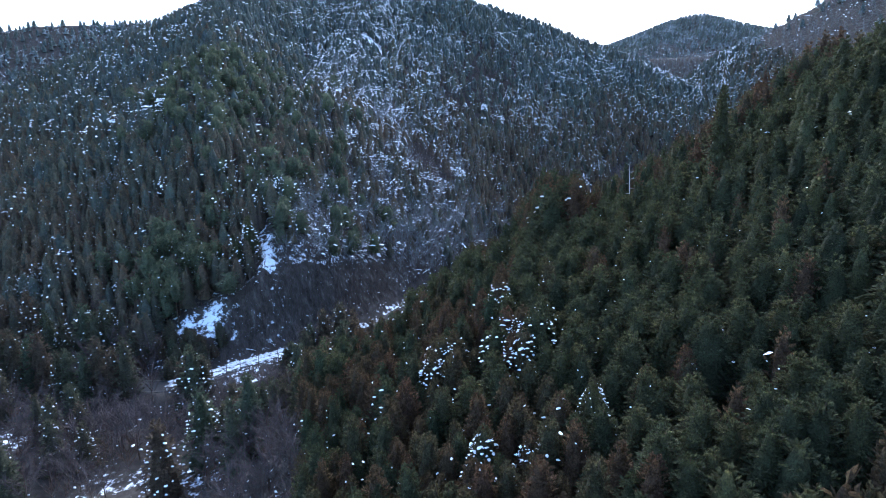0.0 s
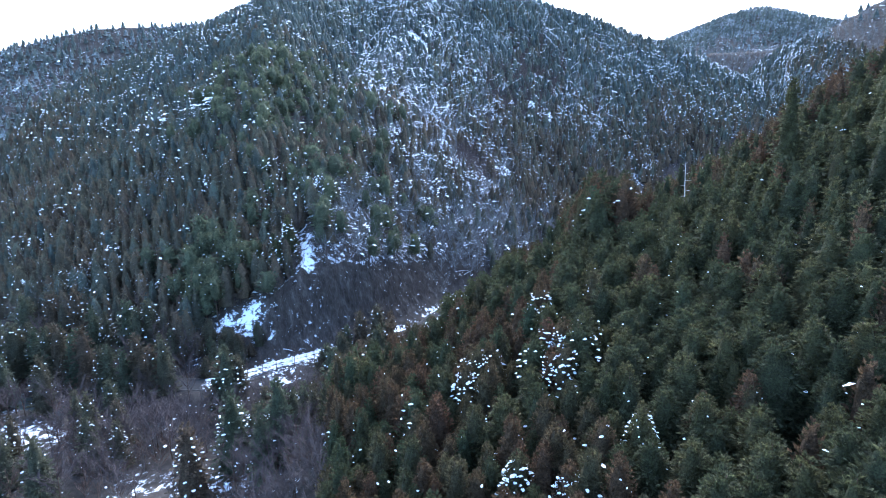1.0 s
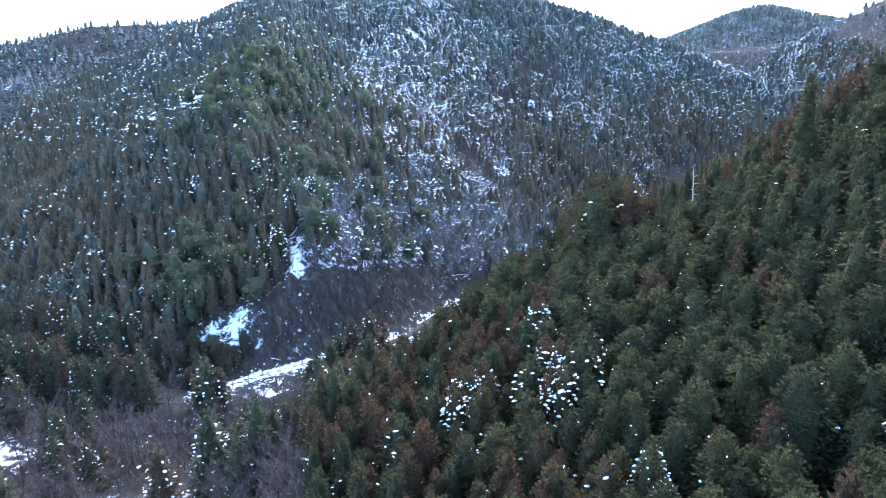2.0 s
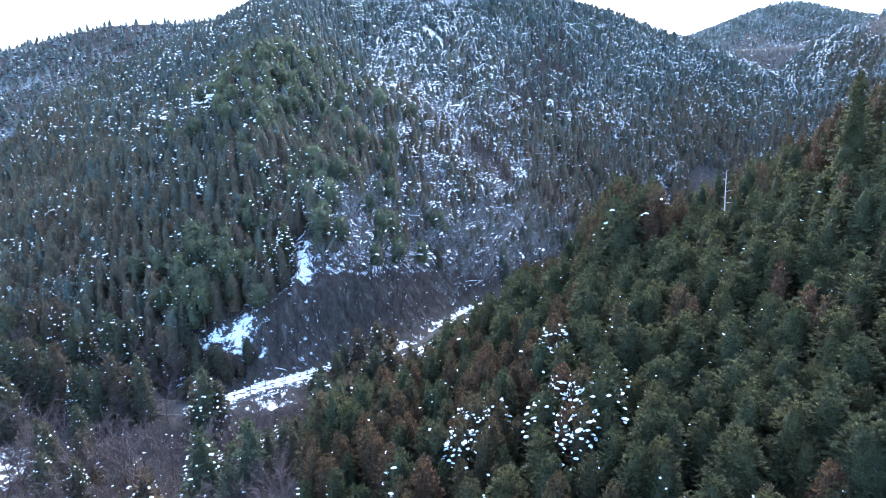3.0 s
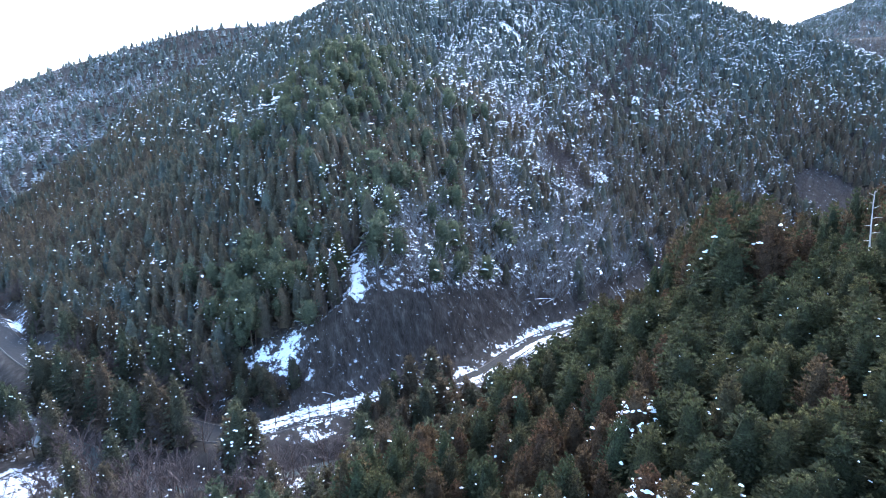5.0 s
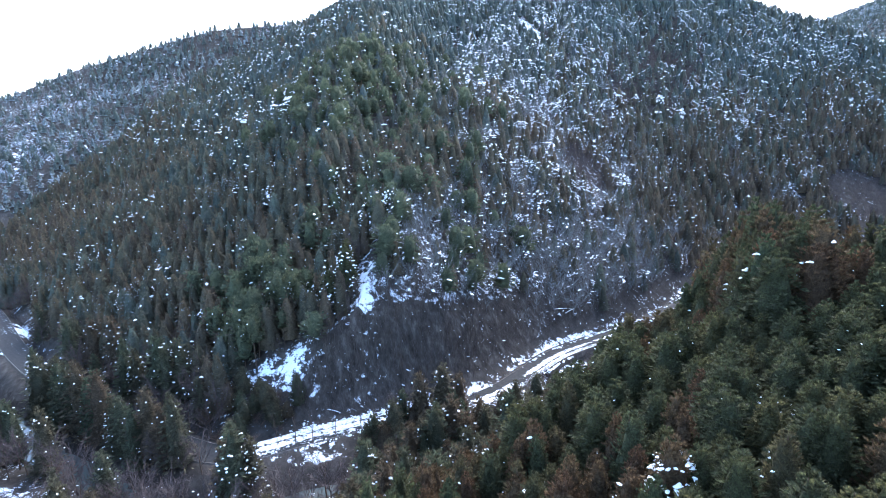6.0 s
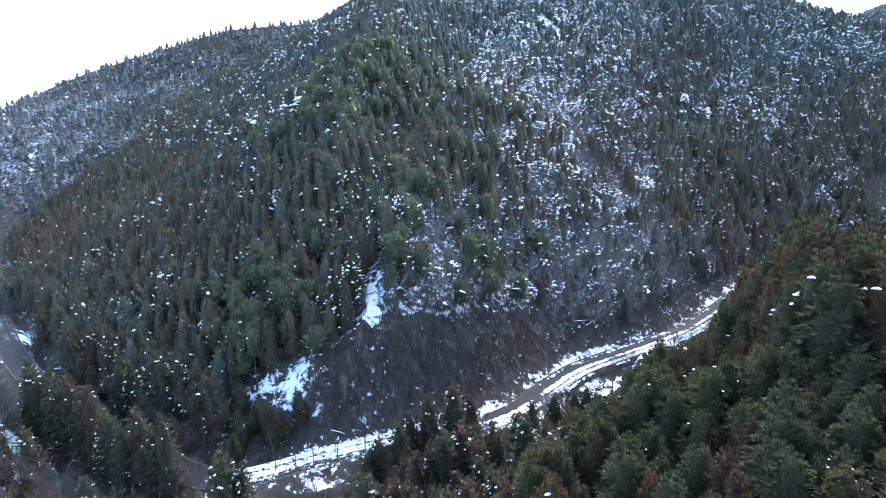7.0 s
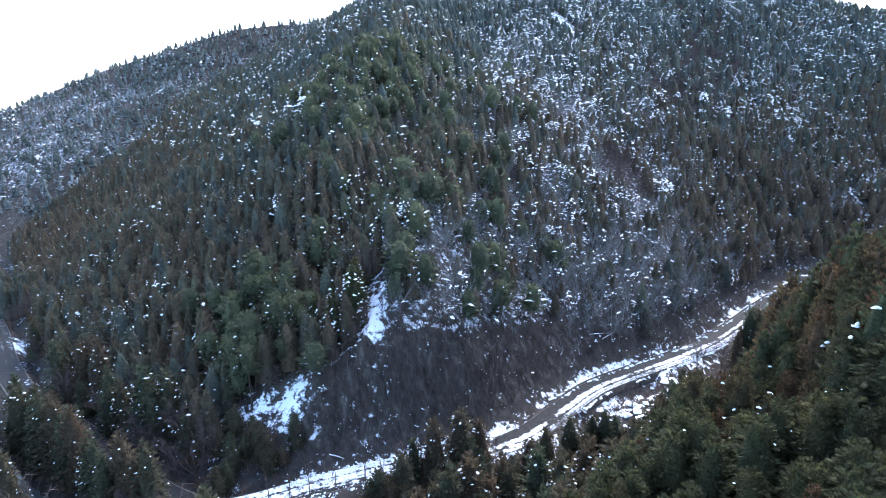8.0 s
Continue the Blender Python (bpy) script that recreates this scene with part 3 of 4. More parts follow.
def mass(name, templates, x, y, z, scale, tone, r, mat, label, category):
    """A wood too large to count: all its trees in one mesh."""
    pick = r.integers(0, len(templates), len(x))
    turn = r.random(len(x)) * 6.283
    slim = 0.85 + 0.3 * r.random(len(x))
    vs, fs, ts, n = [], [], [], 0
    for k, (v, f) in enumerate(templates):
        f = tri(f)
        m = np.flatnonzero(pick == k)
        if not len(m):
            continue
        c, s = np.cos(turn[m])[:, None], np.sin(turn[m])[:, None]
        sx = (scale[m] * slim[m])[:, None]
        w = np.stack([(v[:, 0] * c - v[:, 1] * s) * sx + x[m][:, None], (v[:, 0] * s + v[:, 1] * c) * sx + y[m][:, None],
                      v[:, 2] * scale[m][:, None] + z[m][:, None]], -1)
        vs.append(w.reshape(-1, 3))
        fs.append((f[None] + (np.arange(len(m)) * len(v))[:, None, None] + n).reshape(-1, 3))
        ts.append(np.repeat(tone[m], len(v)))
        n += len(m) * len(v)
    return tagged(new(name, mesh_of(name, np.concatenate(vs), np.concatenate(fs), mat, np.concatenate(ts))), label, category, kind="stuff")


SNOW_X, SNOW_Y, SNOW_Z, SNOW_S = [], [], [], []


def dust(x, y, z, height, radius, low, shape, mean, r, size):
    """Notes snow cushions on the boughs of far trees."""
    count = r.poisson(mean * r.gamma(0.55, 1.8, len(x)))
    who = np.repeat(np.arange(len(x)), count)
    f = 0.08 + 0.82 * r.random(len(who))
    th = r.random(len(who)) * 6.283
    rad = radius[who] * (profile(f, shape) * 1.14 + 0.14)
    SNOW_X.append(x[who] + rad * np.cos(th))
    SNOW_Y.append(y[who] + rad * np.sin(th))
    SNOW_Z.append(z[who] + (low + (0.97 - low) * f) * height[who])
    SNOW_S.append(size * (0.45 + 1.1 * r.random(len(who)) ** 2.0))


# --- the near spur: brown-green cedars below, cypress above ---
SX, SY, SZ, S_FOOT, S_RIVER, S_ROAD, S_R = jittered(-40, 92, 36, 162, 3.15, 21)
ok = (S_ROAD > 9) & (S_RIVER > 5) & (S_FOOT < -6) & (spur_ground(SX, SY) > SZ - 3.5) & (spur_ground(SX, SY) > -1.5)
ok &= np.hypot(SX - 44, SY - 117) > 2
open_flank = ok & (SX <= -22 - 0.25 * (SY - 85)) & (SY > 50)
NX, NY, NZ = SX[open_flank], SY[open_flank], SZ[open_flank]
ok &= SX > -22 - 0.25 * (SY - 85)
thin = S_R.random(len(SX))
SX, SY, SZ, thin = SX[ok], SY[ok], SZ[ok], thin[ok]
patch = fbm(SX, SY, 26)
crest = (SY > 119 + 10 * patch) & (SX > 13)
is_cypress = ((SX > 15.5 + 14 * patch) | ((SY > 102 + 14 * patch) & (SX > -5))) & ~crest
stray = S_R.random(len(SX))
is_cypress = np.where(stray < 0.09, ~is_cypress, is_cypress)
for x0, y0 in ((28, 91), (27, 88), (37, 76), (30, 58), (39, 80), (41, 77), (14, 100), (17, 104)):
    is_cypress &= np.hypot(SX - x0, SY - y0) > 1.9
spur_snow = 0.42 * smooth(0.10, 0.24, fbm(SX + 90, SY, 17))
for b in ((13.5, 76, 4.6, 6.0), (2.5, 78, 2.4, 5), (12, 92, 2.2, 4), (18, 57, 2.4, 3), (5, 55, 2.4, 3), (24, 98, 1.8, 1.8), (20, 95, 1.5, 1.5), (10, 54, 2.2, 3)):
    spur_snow = np.maximum(spur_snow, blob(SX, SY, *b))

keep = ~is_cypress | (thin < 0.84)
SX, SY, SZ, is_cypress, crest, spur_snow = SX[keep], SY[keep], SZ[keep], is_cypress[keep], crest[keep], spur_snow[keep]

cedars = [conifer("cedar_tree", "brown-green winter cedar with a rounded conical crown", "tree", "cedars on the near spur", 100 + k,
                  10.8, 2.15 + 0.16 * (k % 3), 0.12, 90, 18, 0.36, "dome", 0.75, 0.1, mat_cedar, (0, 1, 3, 8, 44, 130)[k], 0.15, inner=0.78) for k in range(6)]
cypresses = [conifer("cypress_tree", "deep green cypress with feathery drooping sprays", "tree", "cypresses on the near spur", 200 + k,
                     10.8, 3.1 + 0.25 * (k % 3), 0.10, 84, 24, 0.46, "dome", 0.25, 0.40, mat_cypress, (0, 0, 2, 6, 18, 60)[k], 0.15, inner=0.68) for k in range(6)]
far_cedar = [bough_crown(np.random.default_rng(300 + k), 10.8, 2.2, 0.12, 46, 8, 0.56, "dome", 0.75, 0.1, (6, 7), 0.80) for k in range(5)]
far_cypress = [bough_crown(np.random.default_rng(320 + k), 10.8, 3.2, 0.10, 46, 11, 0.68, "dome", 0.25, 0.40, (6, 7), 0.70) for k in range(5)]


def pick_kind(snowy, r):
    p = r.random(len(snowy))
    return np.where(snowy > 0.43, np.where(p < 0.8, 5, 4), np.where(p < 0.68, (p * 100).astype(int) % 2, np.where(p < 0.9, 2, 3)))


for mask, kinds, templates, mat, word, near in (
        (~is_cypress, cedars, far_cedar, mat_cedar_spur, "cedar", (SY > 40) & (SY < 138)),
        (is_cypress, cypresses, far_cypress, mat_cypress_far, "cypress", (SY > 40) & (SY < 130) & (SX < 46))):
    idx = np.flatnonzero(mask & near)
    order = np.argsort(np.abs(line_distance(SX[idx], SY[idx], [(4, 60), (10, 84), (16, 118)])))
    idx, rest = idx[order[:300]], np.concatenate([idx[order[300:]], np.flatnonzero(mask & ~near)])
    n = len(idx)
    plant(kinds, SX[idx], SY[idx], SZ[idx], pick_kind(spur_snow[idx], S_R), S_R.random(n) * 6.283, (0.82 + 0.36 * S_R.random(n)) * (1 + 0.1 * (spur_snow[idx] > 0.43) + crest[idx] * (0.04 + 0.45 * smooth(24, 28, SX[idx]) * (1 - smooth(36, 40, SX[idx])))), 0.9 + 0.25 * S_R.random(n))
    sc = (0.82 + 0.36 * S_R.random(len(rest))) * (1 + crest[rest] * (0.04 + 0.45 * smooth(24, 28, SX[rest]) * (1 - smooth(36, 40, SX[rest]))))
    mass(word + "_wood", templates, SX[rest], SY[rest], SZ[rest], sc, S_R.random(len(rest)), S_R, mat, "dense plantation of " + word + " on the near spur", "forest")
    dust(SX[rest], SY[rest], SZ[rest], 10.5 * sc, 1.6 * sc, 0.2, "round", 0.35 + 3 * spur_snow[rest], S_R, 0.22)
drop_sources(cedars + cypresses)
UX, UY, UZ, U_FOOT, U_RIVER, U_ROAD, U_R = jittered(-40, 120, -75, 36, 3.6, 23)
ok = (spur_ground(UX, UY) > UZ - 3.5) & (spur_ground(UX, UY) > -1.5)
UX, UY, UZ = UX[ok], UY[ok], UZ[ok]
plain_cedar = [bough_crown(np.random.default_rng(340 + k), 10.5, 2.3, 0.15, 14, 3, 1.6, "dome", 0.3, 0.2, (5, 6), 0.8) for k in range(4)]
mass("cedar_wood_below", plain_cedar, UX, UY, UZ, 0.85 + 0.3 * U_R.random(len(UX)), U_R.random(len(UX)), U_R, mat_cedar_spur, "cedar plantation on the flank of the spur", "forest")

# --- the hill across the valley ---
HX, HY, HZ, H_FOOT, H_RIVER, H_ROAD, H_R = jittered(-400, 330, 140, 620, 3.5, 33)
ok = (H_FOOT > 3) & (H_FOOT < 300) & (H_ROAD > 6)
ok &= (height_at(HX - 0.1 * HX - 0.6, HY - 0.1 * HY) < HZ + 3)
bare_spot = np.maximum(blob(HX, HY, -47.5, 168, 4.4, 11, 0.39), np.maximum(blob(HX, HY, -60.5, 152.5, 4.6, 8, 0.40), blob(HX, HY, -68, 148, 7.5, 5, 0.3)))
ok &= (blob(HX, HY, -33, 436, 14, 10) < 0.5) & (bare_spot < 0.45) & ~((H_FOOT < 6) & (HX > -75) & (HX < -55))
on_cliff = (H_FOOT + 9 * fbm(HX, HY, 11) < 10.5) & (HX > -54) & (HX < -6)
ok &= (HY < 250) | (H_R.random(len(HX)) < 0.72)
ok &= ~((HX < -170) & (far_ground(HX, HY) > HZ - 1))
HX, HY, HZ, H_FOOT, on_cliff = HX[ok], HY[ok], HZ[ok], H_FOOT[ok], on_cliff[ok]
along = HX + 0.17 * (HY - 155)
right_face = along > -34 + 40 * fbm(HX, HY, 45)
p = H_R.random(len(HX))
leafless = fbm(HX + 70, HY + 40, 38)
brown_wood = blob(HX, HY, 48, 455, 26, 70, -0.3) + 0.8 * blob(HX, HY, 5, 300, 12, 22)
band = np.exp(-((along - 20 - 0.06 * H_FOOT) / 26) ** 2)
kind = np.where(right_face, np.where(p < np.clip(0.78 - 0.0042 * H_FOOT + 0.9 * leafless, 0.06, 0.86) * (1 - 0.85 * smooth(25, 70, along)) + 0.6 * brown_wood, 1, 0), np.where(p < np.clip(0.04 + 0.5 * leafless, 0.02, 0.4), 1, 0))
clearing = blob(HX, HY, 146, 392, 18, 30, -0.6) > 0.45
kind = np.where(clearing, 1, kind)
kind = np.where(on_cliff, 2, kind)
brow = blob(HX, HY, -27, 184, 24, 20, 0.6)
kind = np.where((brow > 0.35) & ~on_cliff, np.where(p < 0.58, 1, np.where(p < 0.82, 3, 0)), kind)
pine_patch = blob(HX, HY, -85, 270, 32, 40) + blob(HX, HY, -78, 163, 14, 9) + 1.1 * blob(HX, HY, -32, 195, 24, 28)
kind = np.where((kind == 0) & (H_R.random(len(HX)) < 0.5 * pine_patch), 3, kind)
hill_snow = 1.5 + 9.0 * band * smooth(12, 40, H_FOOT) * smooth(-0.22, 0.14, fbm(HX, HY + 330, 22)) + 7.5 * smooth(0.06, 0.26, fbm(HX + 500, HY, 34)) + 3.5 * right_face * (1 - 0.5 * smooth(20, 60, along)) * smooth(20, 60, H_FOOT) * smooth(-0.15, 0.2, fbm(HX, HY + 200, 50))
# Tone rises up the slope, so higher cedars take the painted haze colour.
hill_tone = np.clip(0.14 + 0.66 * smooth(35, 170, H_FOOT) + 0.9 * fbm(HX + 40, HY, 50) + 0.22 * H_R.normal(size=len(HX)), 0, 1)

hill_cedar = [bough_crown(np.random.default_rng(400 + k), 10.4, 2.75, 0.04, 26, 5, 0.8, ("dome", "round", "dome")[k % 3], 0.1, 0.25, (5, 7), 0.80) for k in range(6)]
high_cedar = [bough_crown(np.random.default_rng(410 + k), 9.2, 2.8, 0.02, 14, 2, 1.1, ("dome", "round", "dome")[k % 3], 0.1, 0.25, (4, 6), 0.9) for k in range(6)]
hill_pine = [bough_crown(np.random.default_rng(420 + k), 10.5, 2.9, 0.32, 26, 5, 1.15, "pine", 0.25, 0.2, (5, 6), 0.7) for k in range(4)]
hill_bare = [bare_branches(np.random.default_rng(440 + k), 6.5, 3.6, 12, 190, 0.045, 0.032) for k in range(5)]

m = np.flatnonzero(kind == 0)
sc = (0.74 + 0.42 * H_R.random(len(m))) * np.where(right_face[m], 0.88, 1.0)
low_part = H_FOOT[m] < 75
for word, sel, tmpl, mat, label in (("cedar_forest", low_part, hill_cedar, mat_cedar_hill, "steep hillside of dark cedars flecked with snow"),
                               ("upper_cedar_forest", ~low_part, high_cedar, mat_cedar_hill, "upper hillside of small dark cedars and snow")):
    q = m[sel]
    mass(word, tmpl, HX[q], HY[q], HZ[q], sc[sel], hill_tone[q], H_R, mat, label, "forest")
for sel, size in ((low_part, 0.29), (~low_part, 0.42)):
    q = m[sel]
    dust(HX[q], HY[q], HZ[q], 9.9 * sc[sel], 2.75 * sc[sel], 0.2, "dome", 1.25 * hill_snow[q], H_R, size)
m = np.flatnonzero(kind == 3)
sc = 0.75 + 0.5 * H_R.random(len(m))
mass("pine_wood", hill_pine, HX[m], HY[m], HZ[m], sc, hill_tone[m], H_R, mat_pine_far, "light green pines among the cedars", "forest")
dust(HX[m], HY[m], HZ[m], 9.5 * sc, 2.2 * sc, 0.4, "pine", 1.3 * hill_snow[m], H_R, 0.3)
m = np.flatnonzero(kind == 1)
sc = 0.7 + 0.6 * H_R.random(len(m))
sc = np.where(clearing[m], 0.75 * sc, sc)
frosted = (right_face[m] | (brow[m] > 0.35)) & (brown_wood[m] < 0.3) & ~clearing[m]
for word, sel, mat, label in (("frosted_wood", frosted, mat_frost, "leafless trees dusted with snow on the shaded slope"),
                              ("bare_wood", ~frosted, mat_twig, "leafless grey-brown trees between the cedars")):
    q = m[sel]
    mass(word, hill_bare, HX[q], HY[q], HZ[q], sc[sel], hill_tone[q], H_R, mat, label, "forest")
dust(HX[m], HY[m], HZ[m], 6.5 * sc, 2.4 * sc, 0.3, "pine", 2.1 * hill_snow[m] * frosted, H_R, 0.33)
# leafless trees and scrub cover the steep cut above the road; the lowest are trees of their own
CX, CY, CZ, C_FOOT, C_RIVER, C_ROAD, C_R = jittered(-60, 80, 140, 330, 1.5, 66)
ok = (C_FOOT > -1.5) & (C_FOOT < np.where(CX > -8, 10.0, 13.5)) & (CX > -56) & (CX < 78) & (C_ROAD > 4.0) & (blob(CX, CY, -47, 166.5, 2, 7, 0.39) < 0.5)
ok &= blob(CX, CY, -61.5, 152.5, 3.2, 6, 0.40) < 0.5
CX, CY, CZ, C_FOOT = CX[ok], CY[ok], CZ[ok], C_FOOT[ok]
C_EDGE = C_FOOT + 9 * fbm(CX, CY, 11)
sc = (0.35 + 0.6 * C_R.random(len(CX))) * np.where(C_FOOT < 2.0, np.where(CX > 4, 0.65, 0.4), 1.0)
rim = (C_EDGE > 9.8) & (C_R.random(len(CX)) < 0.75) & (CX > -41)
pale = (C_R.random(len(CX)) < 0.65 * smooth(-22, -4, CX) * smooth(3, 6, C_FOOT)) | rim
near = (CX < 2) & ~pale
slim_trees = [bare_tree("bare_cliff_tree", "slender leafless dark trunk with thin twigs on the cut slope", "tree", "bare trees above the road", 600 + k,
                        8.0, 1.1, 10, 300, 0.045, 0.020, mat_dark_twig, 0) for k in range(5)]
q = np.flatnonzero(near)[:300]
plant(slim_trees, CX[q], CY[q], CZ[q], C_R.integers(0, 5, len(q)), C_R.random(len(q)) * 6.283, sc[q], 0.9 + 0.3 * C_R.random(len(q)))
drop_sources(slim_trees)
rest = np.setdiff1d(np.flatnonzero(~pale), q)
slim = [bare_branches(np.random.default_rng(620 + k), 4.6, 2.2, 9, 120, 0.035, 0.022) for k in range(5)]
mass("cliff_scrub", slim, CX[rest], CY[rest], CZ[rest], sc[rest], C_R.random(len(rest)), C_R, mat_dark_twig, "dark leafless scrub on the cut slope above the road", "shrubs")
q = np.flatnonzero(pale)
mass("frosted_scrub", slim, CX[q], CY[q], CZ[q], 0.85 * sc[q], C_R.random(len(q)), C_R, mat_frost, "snow-dusted scrub along the brink of the cut", "shrubs")
dust(CX, CY, CZ, 6 * sc, 1.5 * sc, 0.2, "pine", 0.6 + 2.4 * rim, C_R, 0.15)

# --- the valley floor: old cedars, leafless trees and scrub along river and road ---
VX, VY, VZ, V_FOOT, V_RIVER, V_ROAD, V_R = jittered(-235, 95, 66, 290, 3.4, 55)
ok = (V_FOOT < 3) & (V_ROAD > 4.2) & (V_RIVER > 4.2) & (spur_ground(VX, VY) < VZ + 1.5) & (VZ < 6)
ok &= (VY > 85) & (np.maximum(blob(VX, VY, -98, 108, 13, 11), np.maximum(blob(VX, VY, -50, 92, 13, 5), blob(VX, VY, -195, 176, 34, 16, 0.5))) < 0.4)
ok &= ((VX > -150) | (V_FOOT > -14))
road_side = line_distance(VX, VY, ROAD_LINE)
ok &= ~((road_side > 0) & (VX > -70)) & ~((VX > -14) & (VX < 32) & (road_side > -19)) & ~((VX > -66) & (VX < -33) & (road_side > -13) & (road_side < 0))
ok &= (road_side < -8) | (VX < -20)
VX, VY, VZ = VX[ok], VY[ok], VZ[ok]
ok_far = np.maximum(blob(VX, VY, -152, 158, 26, 14, -0.6), blob(VX, VY, -128, 138, 15, 8, -0.6)) < 0.5
VX, VY, VZ = VX[ok_far], VY[ok_far], VZ[ok_far]
grove = fbm(VX + 11, VY + 5, 24) - 0.9 * blob(VX, VY, -76, 143, 14, 7, -0.3) + 0.3 * (VX > -44) - 0.02 + 0.12 * blob(VX, VY, -70, 119, 12, 7) - 0.4 * blob(VX, VY, -56, 101, 18, 9) + 0.4 * blob(VX, VY, -108, 135, 24, 12)
p = V_R.random(len(VX))
open_flat = (VY < 118.5) & (VX < -56) | (VY < 92)
open_bank = (VX > -68) & (VX < -31) & (VY > 100) & (VY < 142)
v_kind = np.where((grove > 0.0) & ~open_bank & ~open_flat, np.where(p < 0.75, 0, 1), np.where(p < np.where(open_bank, 0.03, 0.16), 0, np.where(p < 0.62, 1, 2)))
tall = [conifer("tall_cedar_tree", "tall dark cedar with snow on its boughs by the river", "tree", "cedars in the valley", 500 + k,
                14.0, 2.9 + 0.25 * (k % 3), 0.05, 76, 9, 0.75, "dome", 0.2, 0.25, mat_cedar_valley, (2, 8, 22, 60)[k], 0.16, inner=0.74) for k in range(4)]
row_cedars = [conifer("cedar_tree", "green-brown rounded cedar between the river and the road", "tree", "cedars along the river bank", 520 + k,
                      11.5, 2.9, 0.05, 80, 11, 0.58, "round", 0.4, 0.15, mat_cedar_valley, (0, 0, 3)[k], 0.16, inner=0.76) for k in range(3)]
leafless_trees = [bare_tree("bare_tree", "leafless grey-brown broadleaf tree with fine twigs", "tree", "bare trees in the valley", 540 + k,
                            9.0, 3.4, 11, 330, 0.14, 0.03, mat_twig, (0, 0, 4, 0)[k]) for k in range(4)]
scrub = [bare_tree("scrub", "russet leafless scrub on the valley floor", "shrub", "scrub in the valley", 560 + k,
                   3.6, 2.4, 10, 260, 0.05, 0.03, mat_shrub) for k in range(3)]
valley_far = ([bough_crown(np.random.default_rng(570 + k), 13.0, 2.9, 0.05, 40, 6, 0.95, "dome", 0.2, 0.25, (6, 7), 0.76) for k in range(3)],
              [bare_branches(np.random.default_rng(580 + k), 8.5, 3.2, 9, 180, 0.10, 0.03) for k in range(3)],
              [bare_branches(np.random.default_rng(590 + k), 3.6, 2.4, 10, 160, 0.04, 0.03) for k in range(3)])
for k, kinds in enumerate((tall, leafless_trees, scrub)):
    q = np.flatnonzero(v_kind == k)
    q = q[np.argsort(np.hypot(VX[q] + 66, VY[q] - 118))]
    most = (300, 185, 185)[k]
    if len(q) > most:
        far_q = q[most:]
        mass(("valley_cedar_wood", "valley_bare_wood", "valley_scrub")[k], valley_far[k], VX[far_q], VY[far_q], VZ[far_q], 0.7 + 0.5 * V_R.random(len(far_q)), V_R.random(len(far_q)), V_R,
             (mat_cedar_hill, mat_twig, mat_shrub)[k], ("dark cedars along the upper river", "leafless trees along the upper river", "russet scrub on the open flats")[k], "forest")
    q = q[:most]
    n = len(q)
    plant(kinds, VX[q], VY[q], VZ[q], V_R.integers(0, len(kinds), n), V_R.random(n) * 6.283, 0.7 + 0.5 * V_R.random(n), 0.9 + 0.3 * V_R.random(n))
for off, x0, x1, step in ((-9.5, -38, -1, 3.0), (-12.5, -38, 3, 3.4), (-16, -36, 6, 3.6)):
    row = offset_points(ROAD_LINE, off)[:: max(1, round(step / 2.0))]
    row = row[(row[:, 0] > x0) & (row[:, 0] < x1) & (row[:, 1] > 130)]
    row = row + V_R.normal(size=row.shape) * 0.8
    n = len(row)
    plant(row_cedars, row[:, 0], row[:, 1], height_at(row[:, 0], row[:, 1]), V_R.integers(0, 3, n), V_R.random(n) * 6.283,
          (0.72 + 0.4 * V_R.random(n)) * np.where(row[:, 0] > -16, 0.8, 1.0), 0.95 + 0.3 * V_R.random(n))
plant(tall[2:], np.array([-52.5, -55.5, -50.5]), np.array([117.5, 118.8, 119.2]), height_at(np.array([-52.5, -55.5, -50.5]), np.array([117.5, 118.8, 119.2])),
      [1, 0, 1], [0.4, 2.0, 4.1], np.array([1.28, 1.12, 1.05]), np.array([1.1, 1.0, 1.0]))
gx, gy = V_R.uniform(-78, -56, 60), V_R.uniform(134, 148, 60)
gr, gf = line_distance(gx, gy, ROAD_LINE), line_distance(gx, gy, FOOT_LINE)
keep = (np.abs(gr) > 4.6) & (gr > 0)
gx, gy = gx[keep], gy[keep]
n = len(gx)
plant(row_cedars + scrub, gx, gy, height_at(gx, gy), V_R.integers(0, 6, n), V_R.random(n) * 6.283, 0.3 + 0.3 * V_R.random(n), 1.2 + 0.4 * V_R.random(n))
drop_sources(row_cedars)
n = len(NX)
plant(leafless_trees + scrub, NX, NY, NZ, V_R.integers(0, 7, n), V_R.random(n) * 6.283, 0.6 + 0.5 * V_R.random(n), 0.9 + 0.4 * V_R.random(n))
side = offset_points(ROAD_LINE, -5.2)
side = side[(side[:, 0] > -125) & (side[:, 0] < -67)]
side = np.repeat(side, 2, 0) + V_R.normal(size=(2 * len(side), 2)) * 1.1
n = len(side)
plant(scrub + leafless_trees, side[:, 0], side[:, 1], height_at(side[:, 0], side[:, 1]), V_R.integers(0, 7, n), V_R.random(n) * 6.283, 0.5 + 0.45 * V_R.random(n), 0.9 + 0.4 * V_R.random(n))
bank_line = curve_points([(-16, 158), (-10, 167), (-4, 179), (2, 189), (12, 201), (22, 212), (32, 227), (48, 256)], 1.6)
bx = bank_line[:, 0] + V_R.uniform(0.5, 4.5, len(bank_line))
by = bank_line[:, 1] - V_R.uniform(0.5, 4.5, len(bank_line))
plant(scrub + leafless_trees[:1], bx, by, height_at(bx, by), V_R.integers(0, 4, len(bx)), V_R.random(len(bx)) * 6.283, 0.4 + 0.5 * V_R.random(len(bx)), 0.8 + 0.4 * V_R.random(len(bx)))
